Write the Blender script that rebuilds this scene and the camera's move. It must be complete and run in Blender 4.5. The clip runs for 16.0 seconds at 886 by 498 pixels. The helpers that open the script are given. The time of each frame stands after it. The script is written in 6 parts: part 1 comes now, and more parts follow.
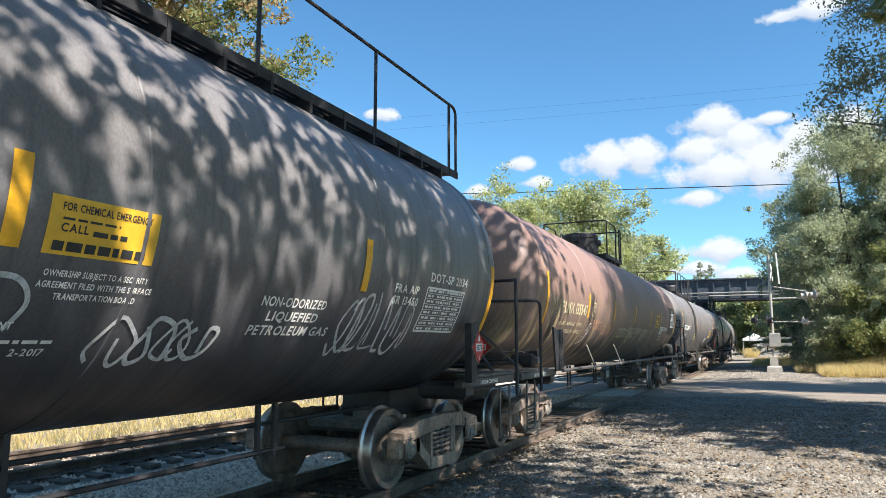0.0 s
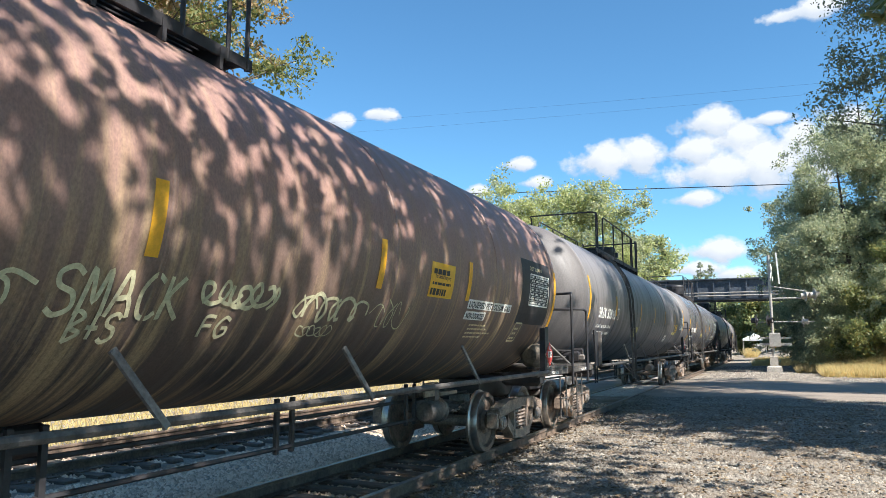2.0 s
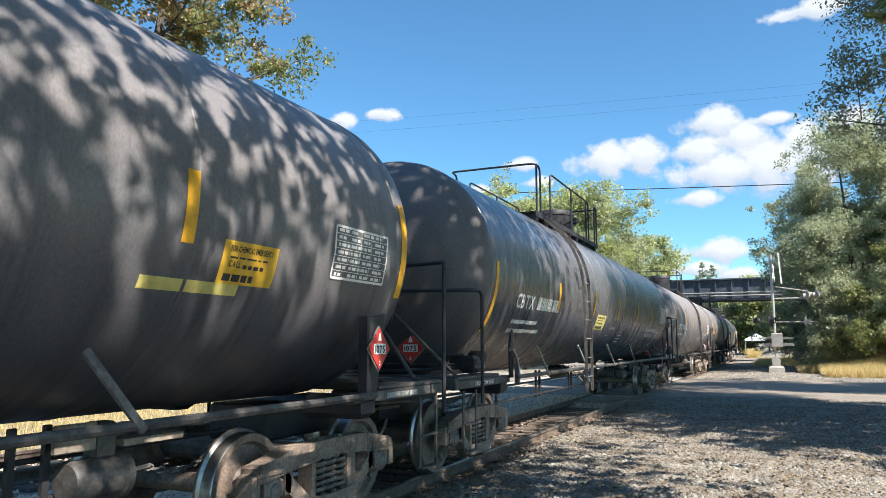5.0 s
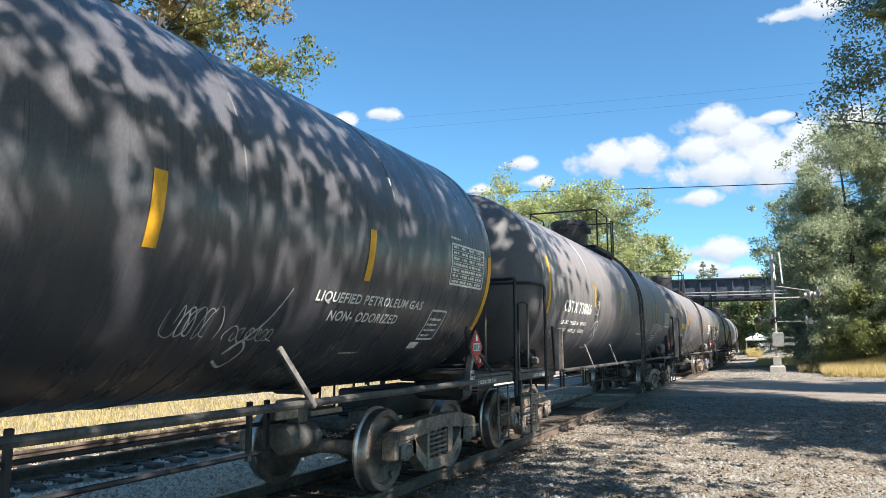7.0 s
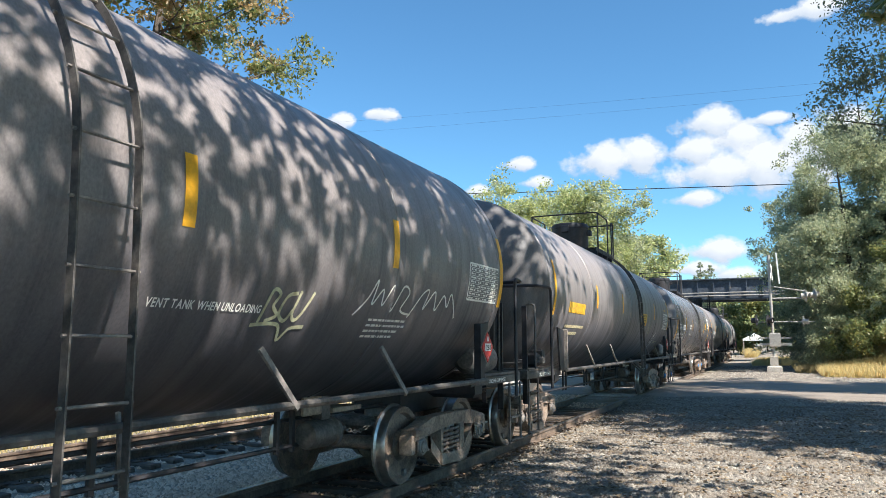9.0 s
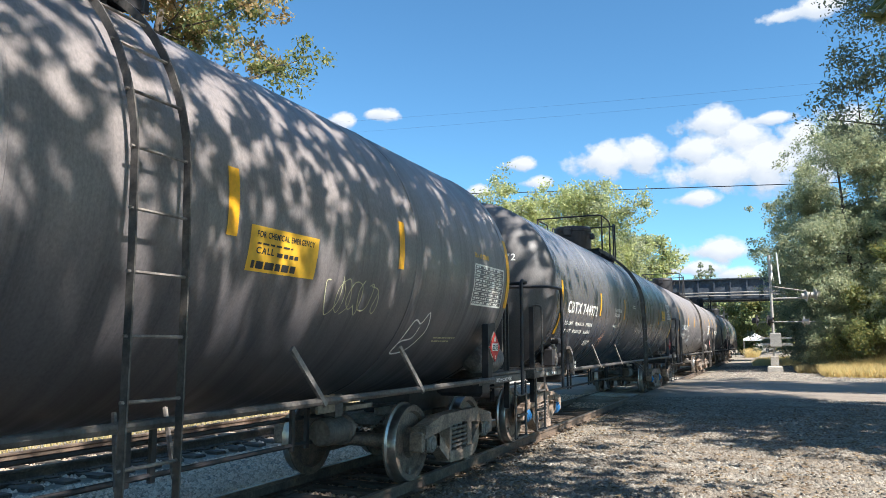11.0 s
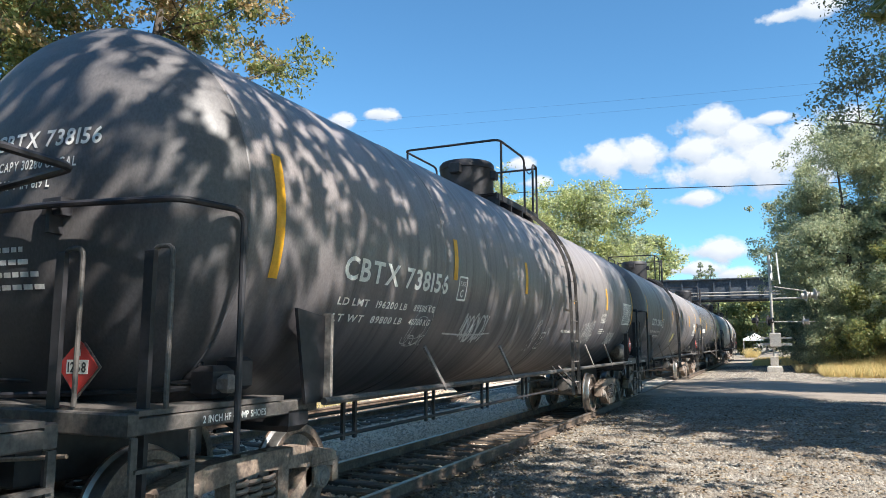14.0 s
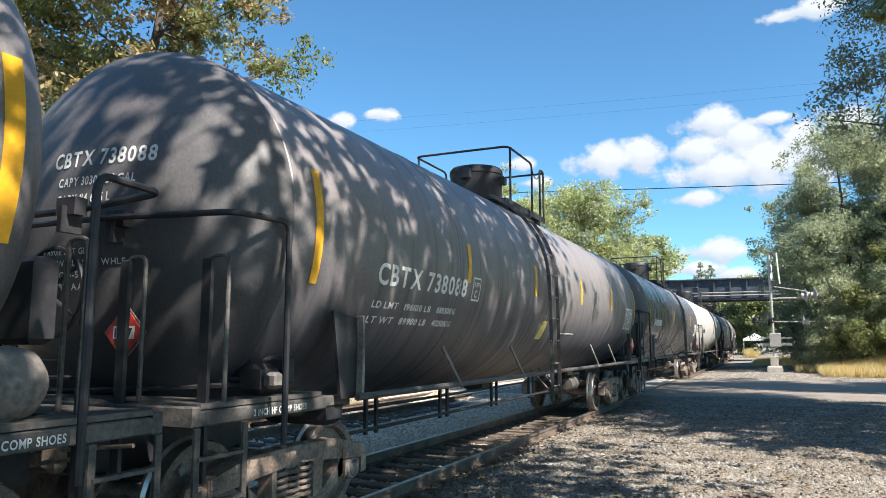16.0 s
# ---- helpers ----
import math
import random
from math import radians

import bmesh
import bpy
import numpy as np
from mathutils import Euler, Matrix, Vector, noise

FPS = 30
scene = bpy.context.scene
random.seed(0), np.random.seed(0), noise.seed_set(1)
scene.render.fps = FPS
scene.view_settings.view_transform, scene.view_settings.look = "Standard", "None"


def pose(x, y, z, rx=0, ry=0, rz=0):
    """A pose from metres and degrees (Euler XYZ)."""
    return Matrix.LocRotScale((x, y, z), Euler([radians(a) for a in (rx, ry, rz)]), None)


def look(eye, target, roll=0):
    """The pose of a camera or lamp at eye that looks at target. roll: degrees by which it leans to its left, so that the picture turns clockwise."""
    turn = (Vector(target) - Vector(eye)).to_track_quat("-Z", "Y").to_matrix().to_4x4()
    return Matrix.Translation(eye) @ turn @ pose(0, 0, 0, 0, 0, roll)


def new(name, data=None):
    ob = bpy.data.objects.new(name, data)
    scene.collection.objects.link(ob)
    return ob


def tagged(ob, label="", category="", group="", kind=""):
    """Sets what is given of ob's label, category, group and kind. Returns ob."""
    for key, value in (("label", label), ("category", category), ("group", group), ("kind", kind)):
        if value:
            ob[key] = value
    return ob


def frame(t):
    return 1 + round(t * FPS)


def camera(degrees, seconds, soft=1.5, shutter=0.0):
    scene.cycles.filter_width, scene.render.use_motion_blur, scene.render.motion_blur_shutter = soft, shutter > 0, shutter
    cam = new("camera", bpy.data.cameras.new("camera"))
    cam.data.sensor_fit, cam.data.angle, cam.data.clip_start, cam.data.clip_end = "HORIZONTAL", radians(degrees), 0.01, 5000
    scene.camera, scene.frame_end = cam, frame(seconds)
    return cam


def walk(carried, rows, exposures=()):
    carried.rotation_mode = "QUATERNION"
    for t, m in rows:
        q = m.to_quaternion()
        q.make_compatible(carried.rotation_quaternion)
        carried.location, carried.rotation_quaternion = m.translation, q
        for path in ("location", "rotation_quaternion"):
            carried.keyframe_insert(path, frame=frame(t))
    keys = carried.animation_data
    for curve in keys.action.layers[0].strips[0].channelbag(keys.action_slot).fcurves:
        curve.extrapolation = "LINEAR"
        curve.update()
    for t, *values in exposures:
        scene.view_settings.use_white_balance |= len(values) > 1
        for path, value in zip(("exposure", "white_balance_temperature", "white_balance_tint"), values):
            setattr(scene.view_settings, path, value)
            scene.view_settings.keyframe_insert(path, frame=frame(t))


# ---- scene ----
EXPOSURE, SKY_STRENGTH, SUN_STRENGTH = 1.17, 0.076, 5.0
CLOUD_GLOW = 0.55
KELVIN, TINT = 6120, 10.0
# ---- camera ----
EYE = 1.68
cam = camera(63.4, 16.0, soft=0.5)
# seconds, degrees turned left of the resting aim, degrees up
DRIFT = [(0, 0.0, 0.0), (2.5, 0.0, 0.0), (3.5, 0.03, 0.0), (4.0, 0.06, 0.0), (5.3, 0.17, 0.02), (6.5, 0.23, 0.02), (7.0, 0.21, -0.03),
         (7.5, 0.18, -0.03), (8.0, 0.12, 0.0), (8.5, 0.06, 0.0), (9.0, 0.01, 0.0), (10.2, 0.03, 0.0), (11.5, 0.05, 0.0), (12.5, 0.03, 0.0), (14.0, 0.03, 0.0), (16.0, 0.03, 0.0)]
walk(cam, [(t, pose(0, 0, EYE, 97.49 + up, 0, 24.47 + left)) for t, left, up in DRIFT], exposures=[(0, EXPOSURE, KELVIN, TINT), (16, EXPOSURE, KELVIN, TINT)])

# ---- light ----
SUN = Vector((0.65, -0.22, 0.69)).normalized()
world = bpy.data.worlds.new("sky")
scene.world = world
world.use_nodes = True
wn = world.node_tree.nodes
sky = wn.new("ShaderNodeTexSky")
sky.sky_type, sky.sun_disc = "NISHITA", False
sky.sun_elevation = math.asin(SUN.z)
sky.sun_rotation = math.atan2(SUN.x, SUN.y)
sky.air_density, sky.dust_density, sky.ozone_density = 1.0, 0.0, 1.2
wn["Background"].inputs["Strength"].default_value = SKY_STRENGTH
clear = wn.new("ShaderNodeMix")
clear.data_type, clear.blend_type = "RGBA", "MULTIPLY"
clear.inputs[0].default_value, clear.inputs[7].default_value = 1.0, (0.62, 0.98, 1.11, 1)
world.node_tree.links.new(sky.outputs[0], clear.inputs[6])
world.node_tree.links.new(clear.outputs[2], wn["Background"].inputs["Color"])
sun_data = bpy.data.lights.new("sun", "SUN")
sun_data.energy, sun_data.angle, sun_data.color = SUN_STRENGTH, radians(0.55), (1.0, 0.93, 0.82)
sun = new("sun", sun_data)
sun.matrix_world = look(SUN * 60, (0, 0, 0))


# ---- materials ----
class Mat:
    """A node material under construction."""

    def __init__(self, name, rough=0.6, metal=0.0, color=(0.5, 0.5, 0.5), spec=0.5):
        self.m = bpy.data.materials.new(name)
        self.m.use_nodes = True
        self.t = self.m.node_tree
        self.b = self.t.nodes["Principled BSDF"]
        self.b.inputs["Roughness"].default_value = rough
        self.b.inputs["Metallic"].default_value = metal
        self.b.inputs["Specular IOR Level"].default_value = spec
        self.b.inputs["Base Color"].default_value = (*color, 1)
        self.co = None

    def node(self, kind, **sets):
        n = self.t.nodes.new(kind)
        for k, v in sets.items():
            n.inputs[k].default_value = v
        return n

    def link(self, a, b):
        self.t.links.new(a, b)

    def coords(self, scale=(1, 1, 1), source="Object"):
        if self.co is None:
            self.co = self.t.nodes.new("ShaderNodeTexCoord")
        mp = self.node("ShaderNodeMapping", Scale=scale)
        self.link(self.co.outputs[source], mp.inputs["Vector"])
        return mp.outputs[0]

    def noise(self, scale, stretch=(1, 1, 1), detail=5.0, rough=0.6, source="Object"):
        n = self.node("ShaderNodeTexNoise", Scale=scale, Detail=detail, Roughness=rough)
        self.link(self.coords(stretch, source), n.inputs["Vector"])
        return n.outputs["Fac"]

    def ramp(self, fac, stops):
        r = self.t.nodes.new("ShaderNodeValToRGB")
        e = r.color_ramp.elements
        while len(e) < len(stops):
            e.new(0.5)
        for el, (p, c) in zip(e, stops):
            el.position = p
            el.color = (*c, 1) if isinstance(c, tuple) else (c, c, c, 1)
        self.link(fac, r.inputs[0])
        return r.outputs[0]

    def mix(self, fac, a, b, mode="MIX"):
        n = self.t.nodes.new("ShaderNodeMix")
        n.data_type, n.blend_type = "RGBA", mode
        for sock, v in ((n.inputs[0], fac), (n.inputs[6], a), (n.inputs[7], b)):
            if isinstance(v, (int, float)):
                sock.default_value = v
            elif isinstance(v, tuple):
                sock.default_value = (*v, 1)
            else:
                self.link(v, sock)
        return n.outputs[2]

    def color(self, c):
        self.link(c, self.b.inputs["Base Color"])
        return self

    def rough(self, fac, lo, hi):
        self.link(self.ramp(fac, [(0.3, lo), (0.7, hi)]), self.b.inputs["Roughness"])
        return self

    def bump(self, fac, strength=0.3, dist=0.01):
        n = self.node("ShaderNodeBump", Strength=strength, Distance=dist)
        self.link(fac, n.inputs["Height"])
        self.link(n.outputs[0], self.b.inputs["Normal"])
        return self

    def random(self):
        return self.t.nodes.new("ShaderNodeObjectInfo").outputs["Random"]

    def island(self):
        return self.t.nodes.new("ShaderNodeNewGeometry").outputs["Random Per Island"]


def two_tone(name, a, b, scale, rough=0.7, metal=0.0, bump=0.3, dist=0.01, fine=8.0, stretch=(1, 1, 1), dark=0.6):
    """A surface of two colours in patches, with a finer grain."""
    m = Mat(name, rough, metal)
    big = m.noise(scale, stretch)
    grain = m.noise(scale * fine, stretch, 6)
    c = m.mix(m.ramp(big, [(0.35, 0.0), (0.65, 1.0)]), a, b)
    c = m.mix(1.0, c, m.ramp(grain, [(0.3, dark), (0.7, 1.15)]), "MULTIPLY")
    m.color(c).bump(grain, bump, dist)
    return m.m


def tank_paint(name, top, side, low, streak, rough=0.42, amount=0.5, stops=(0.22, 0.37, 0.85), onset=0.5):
    """Weathered tank paint: settled dust, rain streaks and grime, with belly shade put into the low colour."""
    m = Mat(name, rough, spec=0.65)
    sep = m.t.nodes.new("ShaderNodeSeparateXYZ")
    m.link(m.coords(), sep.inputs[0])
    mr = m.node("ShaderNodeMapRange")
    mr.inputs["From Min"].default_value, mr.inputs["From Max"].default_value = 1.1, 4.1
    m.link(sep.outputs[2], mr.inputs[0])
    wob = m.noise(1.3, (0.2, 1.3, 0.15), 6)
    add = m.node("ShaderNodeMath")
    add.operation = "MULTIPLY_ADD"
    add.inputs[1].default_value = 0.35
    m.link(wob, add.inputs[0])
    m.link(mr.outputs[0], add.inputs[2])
    # Colour by height: settled dust on top, belly shade painted into low.
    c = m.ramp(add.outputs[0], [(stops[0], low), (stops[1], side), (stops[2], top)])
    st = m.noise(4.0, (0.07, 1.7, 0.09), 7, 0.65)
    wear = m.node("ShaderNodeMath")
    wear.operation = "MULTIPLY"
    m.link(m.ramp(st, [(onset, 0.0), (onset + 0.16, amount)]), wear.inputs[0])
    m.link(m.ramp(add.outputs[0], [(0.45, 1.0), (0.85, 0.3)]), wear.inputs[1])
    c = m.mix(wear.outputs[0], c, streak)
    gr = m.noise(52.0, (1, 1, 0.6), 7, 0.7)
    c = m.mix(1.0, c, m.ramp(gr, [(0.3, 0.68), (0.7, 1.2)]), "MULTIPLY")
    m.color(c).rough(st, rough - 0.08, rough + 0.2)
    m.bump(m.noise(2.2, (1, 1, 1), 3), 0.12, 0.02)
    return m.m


def plain(name, color, rough=0.6, metal=0.0, vary=0.25, scale=12.0):
    m = Mat(name, rough, metal, color)
    n = m.noise(scale, (1, 1, 1), 6)
    lo = tuple(v * (1 - vary) for v in color)
    hi = tuple(min(1, v * (1 + vary)) for v in color)
    m.color(m.ramp(n, [(0.3, lo), (0.7, hi)])).bump(n, 0.12, 0.004)
    return m.m


def leaf_mat(name, a, b, c, gloss=0.45):
    m = Mat(name, gloss)
    m.color(m.ramp(m.island(), [(0.0, a), (0.55, b), (1.0, c)]))
    tr = m.t.nodes.new("ShaderNodeBsdfTranslucent")
    m.link(m.ramp(m.island(), [(0.0, a), (0.55, b), (1.0, c)]), tr.inputs[0])
    mx = m.t.nodes.new("ShaderNodeMixShader")
    mx.inputs[0].default_value = 0.5
    m.link(m.b.outputs[0], mx.inputs[1])
    m.link(tr.outputs[0], mx.inputs[2])
    m.link(mx.outputs[0], m.t.nodes["Material Output"].inputs["Surface"])
    return m.m


# Bluish low and streak tones in these blacks paint in reflected sky.
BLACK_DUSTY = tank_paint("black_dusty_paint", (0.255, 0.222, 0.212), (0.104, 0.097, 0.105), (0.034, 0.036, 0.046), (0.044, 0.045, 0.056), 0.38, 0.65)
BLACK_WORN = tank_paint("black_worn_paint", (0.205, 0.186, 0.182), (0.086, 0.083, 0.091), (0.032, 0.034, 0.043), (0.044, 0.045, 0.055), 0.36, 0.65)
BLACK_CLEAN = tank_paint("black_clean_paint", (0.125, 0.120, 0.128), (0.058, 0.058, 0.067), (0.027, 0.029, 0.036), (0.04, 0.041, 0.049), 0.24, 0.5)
# Front heads, coloured darker than the dusty and worn shells.
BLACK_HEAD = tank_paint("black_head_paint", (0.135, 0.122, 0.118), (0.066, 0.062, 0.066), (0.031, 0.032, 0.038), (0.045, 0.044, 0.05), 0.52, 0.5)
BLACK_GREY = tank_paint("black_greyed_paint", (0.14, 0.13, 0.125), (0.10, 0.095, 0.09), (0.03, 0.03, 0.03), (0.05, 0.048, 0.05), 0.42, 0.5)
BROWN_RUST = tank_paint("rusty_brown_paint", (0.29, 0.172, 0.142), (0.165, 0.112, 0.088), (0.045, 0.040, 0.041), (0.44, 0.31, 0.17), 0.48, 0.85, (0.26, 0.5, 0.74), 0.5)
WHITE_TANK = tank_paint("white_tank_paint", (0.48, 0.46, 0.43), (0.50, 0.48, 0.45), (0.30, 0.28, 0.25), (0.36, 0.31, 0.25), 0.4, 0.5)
STEEL_BLACK = plain("black_steel", (0.026, 0.024, 0.027), 0.55, 0.0, 0.4)
STEEL_GREY = two_tone("dusty_steel", (0.15, 0.13, 0.12), (0.30, 0.26, 0.225), 3.0, 0.65)
DECK_STEEL = two_tone("grimy_deck_steel", (0.06, 0.055, 0.053), (0.15, 0.131, 0.115), 3.5, 0.55)
TRUCK_RUST = two_tone("rusty_cast_steel", (0.18, 0.132, 0.104), (0.41, 0.305, 0.23), 4.0, 0.8)
WHEEL_STEEL = two_tone("oily_wheel_steel", (0.10, 0.08, 0.068), (0.29, 0.21, 0.16), 5.0, 0.5)
TREAD = plain("polished_tread", (0.42, 0.40, 0.38), 0.32, 0.9)
SPRING = plain("spring_steel", (0.20, 0.155, 0.125), 0.6)
BLUE_CAP = plain("blue_cap_paint", (0.03, 0.17, 0.42), 0.5)
YELLOW = plain("reflective_yellow", (0.80, 0.40, 0.015), 0.45, 0, 0.12, 30)
SIGN_YELLOW = plain("sign_yellow", (0.78, 0.44, 0.03), 0.5, 0, 0.12)
SIGN_PALE = plain("faded_sign_yellow", (0.62, 0.52, 0.16), 0.55, 0, 0.2)
LETTER = plain("white_lettering", (0.86, 0.83, 0.77), 0.6, 0, 0.15, 30)
LETTER_TAN = plain("tan_lettering", (0.62, 0.52, 0.32), 0.65, 0, 0.2, 30)
LETTER_BLACK = plain("black_lettering", (0.03, 0.03, 0.03), 0.6)
CHALK = plain("spray_white", (0.55, 0.54, 0.53), 0.8, 0, 0.3, 20)
SPRAY_YELLOW = plain("spray_cream", (0.55, 0.52, 0.33), 0.8, 0, 0.3, 20)
SPRAY_RED = plain("spray_red", (0.60, 0.28, 0.16), 0.8, 0, 0.3, 20)
RED_SIGN = plain("placard_red", (0.55, 0.04, 0.03), 0.5, 0, 0.15)
TAN_STEEL = two_tone("tan_dusty_steel", (0.20, 0.155, 0.115), (0.38, 0.30, 0.225), 3.0, 0.75)
CONCRETE = two_tone("concrete", (0.42, 0.38, 0.33), (0.55, 0.5, 0.44), 1.5, 0.9)
GALV = plain("galvanised_steel", (0.40, 0.37, 0.33), 0.5, 0.2)
BRIDGE_PAINT = two_tone("dark_bridge_paint", (0.06, 0.075, 0.10), (0.10, 0.115, 0.14), 0.6, 0.6)
RAIL_SIDE = two_tone("rusty_rail", (0.085, 0.064, 0.052), (0.20, 0.142, 0.10), 3.0, 0.75)
RAIL_TOP = plain("polished_rail", (0.24, 0.215, 0.195), 0.42, 0.8)
TIE_WOOD = two_tone("creosoted_tie", (0.075, 0.058, 0.046), (0.19, 0.145, 0.11), 3.0, 0.9, stretch=(0.3, 3, 3), bump=0.5)
BARK = two_tone("bark", (0.07, 0.055, 0.045), (0.16, 0.13, 0.105), 3.0, 0.95, stretch=(3, 3, 0.4), bump=0.8, dist=0.03)
LEAF_OAK = leaf_mat("oak_leaves", (0.13, 0.17, 0.06), (0.22, 0.25, 0.09), (0.36, 0.31, 0.10))
LEAF_TURN = leaf_mat("turning_leaves", (0.38, 0.25, 0.11), (0.46, 0.34, 0.16), (0.34, 0.32, 0.13))
LEAF_BRIGHT = leaf_mat("bright_leaves", (0.36, 0.41, 0.17), (0.47, 0.50, 0.22), (0.58, 0.55, 0.25))
LEAF_DARK = leaf_mat("dark_leaves", (0.19, 0.22, 0.14), (0.28, 0.31, 0.20), (0.40, 0.40, 0.24))
LEAF_GREY = leaf_mat("willow_leaves", (0.27, 0.31, 0.18), (0.38, 0.41, 0.25), (0.50, 0.49, 0.29))
GRASS_DRY = leaf_mat("dry_grass_blades", (0.62, 0.48, 0.20), (0.72, 0.56, 0.27), (0.52, 0.46, 0.20), 0.7)
WEEDS = leaf_mat("dry_weed_stems", (0.30, 0.22, 0.11), (0.42, 0.33, 0.17), (0.34, 0.32, 0.15), 0.7)
ASPHALT = two_tone("worn_asphalt", (0.24, 0.195, 0.155), (0.33, 0.275, 0.22), 0.7, 0.9, fine=60)
WHITE_LINE = plain("road_paint", (0.6, 0.6, 0.57), 0.8, 0, 0.3, 6)


# ---- mesh tools ----
class Shape:
    """Collects vertices and faces of one mesh, with a material slot for each face."""

    def __init__(self):
        self.v, self.f, self.s = [], [], []

    def add(self, verts, faces, slot=0):
        n = len(self.v)
        self.v += [tuple(p) for p in verts]
        self.f += [tuple(i + n for i in q) for q in faces]
        self.s += [slot] * len(faces)
        return self

    def box(self, lo, hi, slot=0, m=None, cut=0.0):
        (a, b, c), (d, e, g) = lo, hi
        k = min(cut, (d - a) / 3, (e - b) / 3, (g - c) / 3)
        if k <= 0:
            p = [Vector(q) for q in ((a, b, c), (d, b, c), (d, e, c), (a, e, c), (a, b, g), (d, b, g), (d, e, g), (a, e, g))]
            faces = [(3, 2, 1, 0), (4, 5, 6, 7), (0, 1, 5, 4), (1, 2, 6, 5), (2, 3, 7, 6), (3, 0, 4, 7)]
        else:
            p = []
            for z, o in ((c, k), (c + k, 0), (g - k, 0), (g, k)):
                p += [Vector(q) for q in ((a + o, b + o, z), (d - o, b + o, z), (d - o, e - o, z), (a + o, e - o, z))]
            faces = [(3, 2, 1, 0), (12, 13, 14, 15)]
            for r in range(3):
                faces += [(r * 4 + i, r * 4 + (i + 1) % 4, r * 4 + 4 + (i + 1) % 4, r * 4 + 4 + i) for i in range(4)]
        return self.add([m @ q for q in p] if m else p, faces, slot)

    def tube(self, path, r, sides=8, slot=0, closed=False, ends=True):
        """A round bar along a path; r is one radius or one for each point."""
        path = [Vector(p) for p in path]
        n = len(path)
        rs = r if isinstance(r, (list, tuple)) else [r] * n
        t0 = (path[1] - path[0]).normalized()
        u = t0.orthogonal().normalized()
        verts = []
        for i, p in enumerate(path):
            if closed:
                t = (path[(i + 1) % n] - path[i - 1]).normalized()
            else:
                t = (path[min(i + 1, n - 1)] - path[max(i - 1, 0)]).normalized()
            u = (u - t * u.dot(t))
            u = u.normalized() if u.length > 1e-5 else t.orthogonal().normalized()
            w = t.cross(u)
            verts += [p + (u * math.cos(a) + w * math.sin(a)) * rs[i] for a in (2 * math.pi * k / sides for k in range(sides))]
        faces = []
        for i in range(n if closed else n - 1):
            j = (i + 1) % n
            faces += [(i * sides + k, i * sides + (k + 1) % sides, j * sides + (k + 1) % sides, j * sides + k) for k in range(sides)]
        if ends and not closed:
            faces += [tuple(range(sides))[::-1], tuple((n - 1) * sides + k for k in range(sides))]
        return self.add(verts, faces, slot)

    def turned(self, profile, axis="z", center=(0, 0, 0), sides=32, slot=0, slots=None):
        """A profile of (radius, along) turned round an axis through center."""
        verts, faces = [], []
        c = Vector(center)
        sl = []
        for r, h in profile:
            for k in range(sides):
                a = 2 * math.pi * k / sides
                x, y = r * math.cos(a), r * math.sin(a)
                q = {"z": (x, y, h), "y": (y, h, x), "x": (h, x, y)}[axis]
                verts.append(c + Vector(q))
        for i in range(len(profile) - 1):
            faces += [(i * sides + k, i * sides + (k + 1) % sides, (i + 1) * sides + (k + 1) % sides, (i + 1) * sides + k) for k in range(sides)]
            sl += [slots[i] if slots else slot] * sides
        self.add(verts, faces, slot)
        self.s[-len(faces):] = sl
        return self

    def mesh(self, name, mats, smooth=False):
        me = bpy.data.meshes.new(name)
        me.from_pydata(self.v, [], self.f)
        for mt in (mats if isinstance(mats, (list, tuple)) else [mats]):
            me.materials.append(mt)
        me.polygons.foreach_set("material_index", self.s)
        if smooth:
            me.polygons.foreach_set("use_smooth", [True] * len(self.f))
            me.set_sharp_from_angle(angle=radians(38))
        me.update()
        return me


def part(name, shape, mats, parent, label="", smooth=False, m=None):
    """One mesh object under a thing or under a part."""
    me = shape if isinstance(shape, bpy.types.Mesh) else shape.mesh(name, mats, smooth)
    ob = new(name, me)
    ob.parent = parent
    if m is not None:
        ob.matrix_basis = m
    return tagged(ob, label)


def thing(name, label, category, m=None, group="", kind=""):
    ob = new(name)
    ob.empty_display_size = 0.3
    if m is not None:
        ob.matrix_basis = m
    return tagged(ob, label, category, group, kind)


def solid(name, shape, mats, label, category="", group="", kind="", smooth=False, m=None):
    ob = new(name, shape.mesh(name, mats, smooth))
    if m is not None:
        ob.matrix_basis = m
    return tagged(ob, label, category, group, kind)


def bend(a, b, c, r, n=4):
    """Points that round the corner b between a and c."""
    a, b, c = Vector(a), Vector(b), Vector(c)
    p, q = b + (a - b).normalized() * r, b + (c - b).normalized() * r
    return [p.lerp(b, k / n).lerp(b.lerp(q, k / n), k / n) for k in range(n + 1)]


def rounded(points, r=0.12, n=4):
    out = [Vector(points[0])]
    for i in range(1, len(points) - 1):
        out += bend(points[i - 1], points[i], points[i + 1], r, n)
    return out + [Vector(points[-1])]

# ---- the track's line: straight, then a long bend away ----
TRACK_X, SECOND_X, BEND_Y, BEND_R = -4.95, -10.10, 72.0, 320.0
SPEED = 8.6


def on_line(s, x0=TRACK_X):
    """Place and heading (radians) s metres along a track whose straight part lies at x0."""
    if s <= BEND_Y:
        return Vector((x0, s, 0)), 0.0
    r = BEND_R + (x0 - TRACK_X)
    a = (s - BEND_Y) / BEND_R
    return Vector((TRACK_X - BEND_R + r * math.cos(a), BEND_Y + r * math.sin(a), 0)), a


# ---- lettering ----
GLYPHS = {}


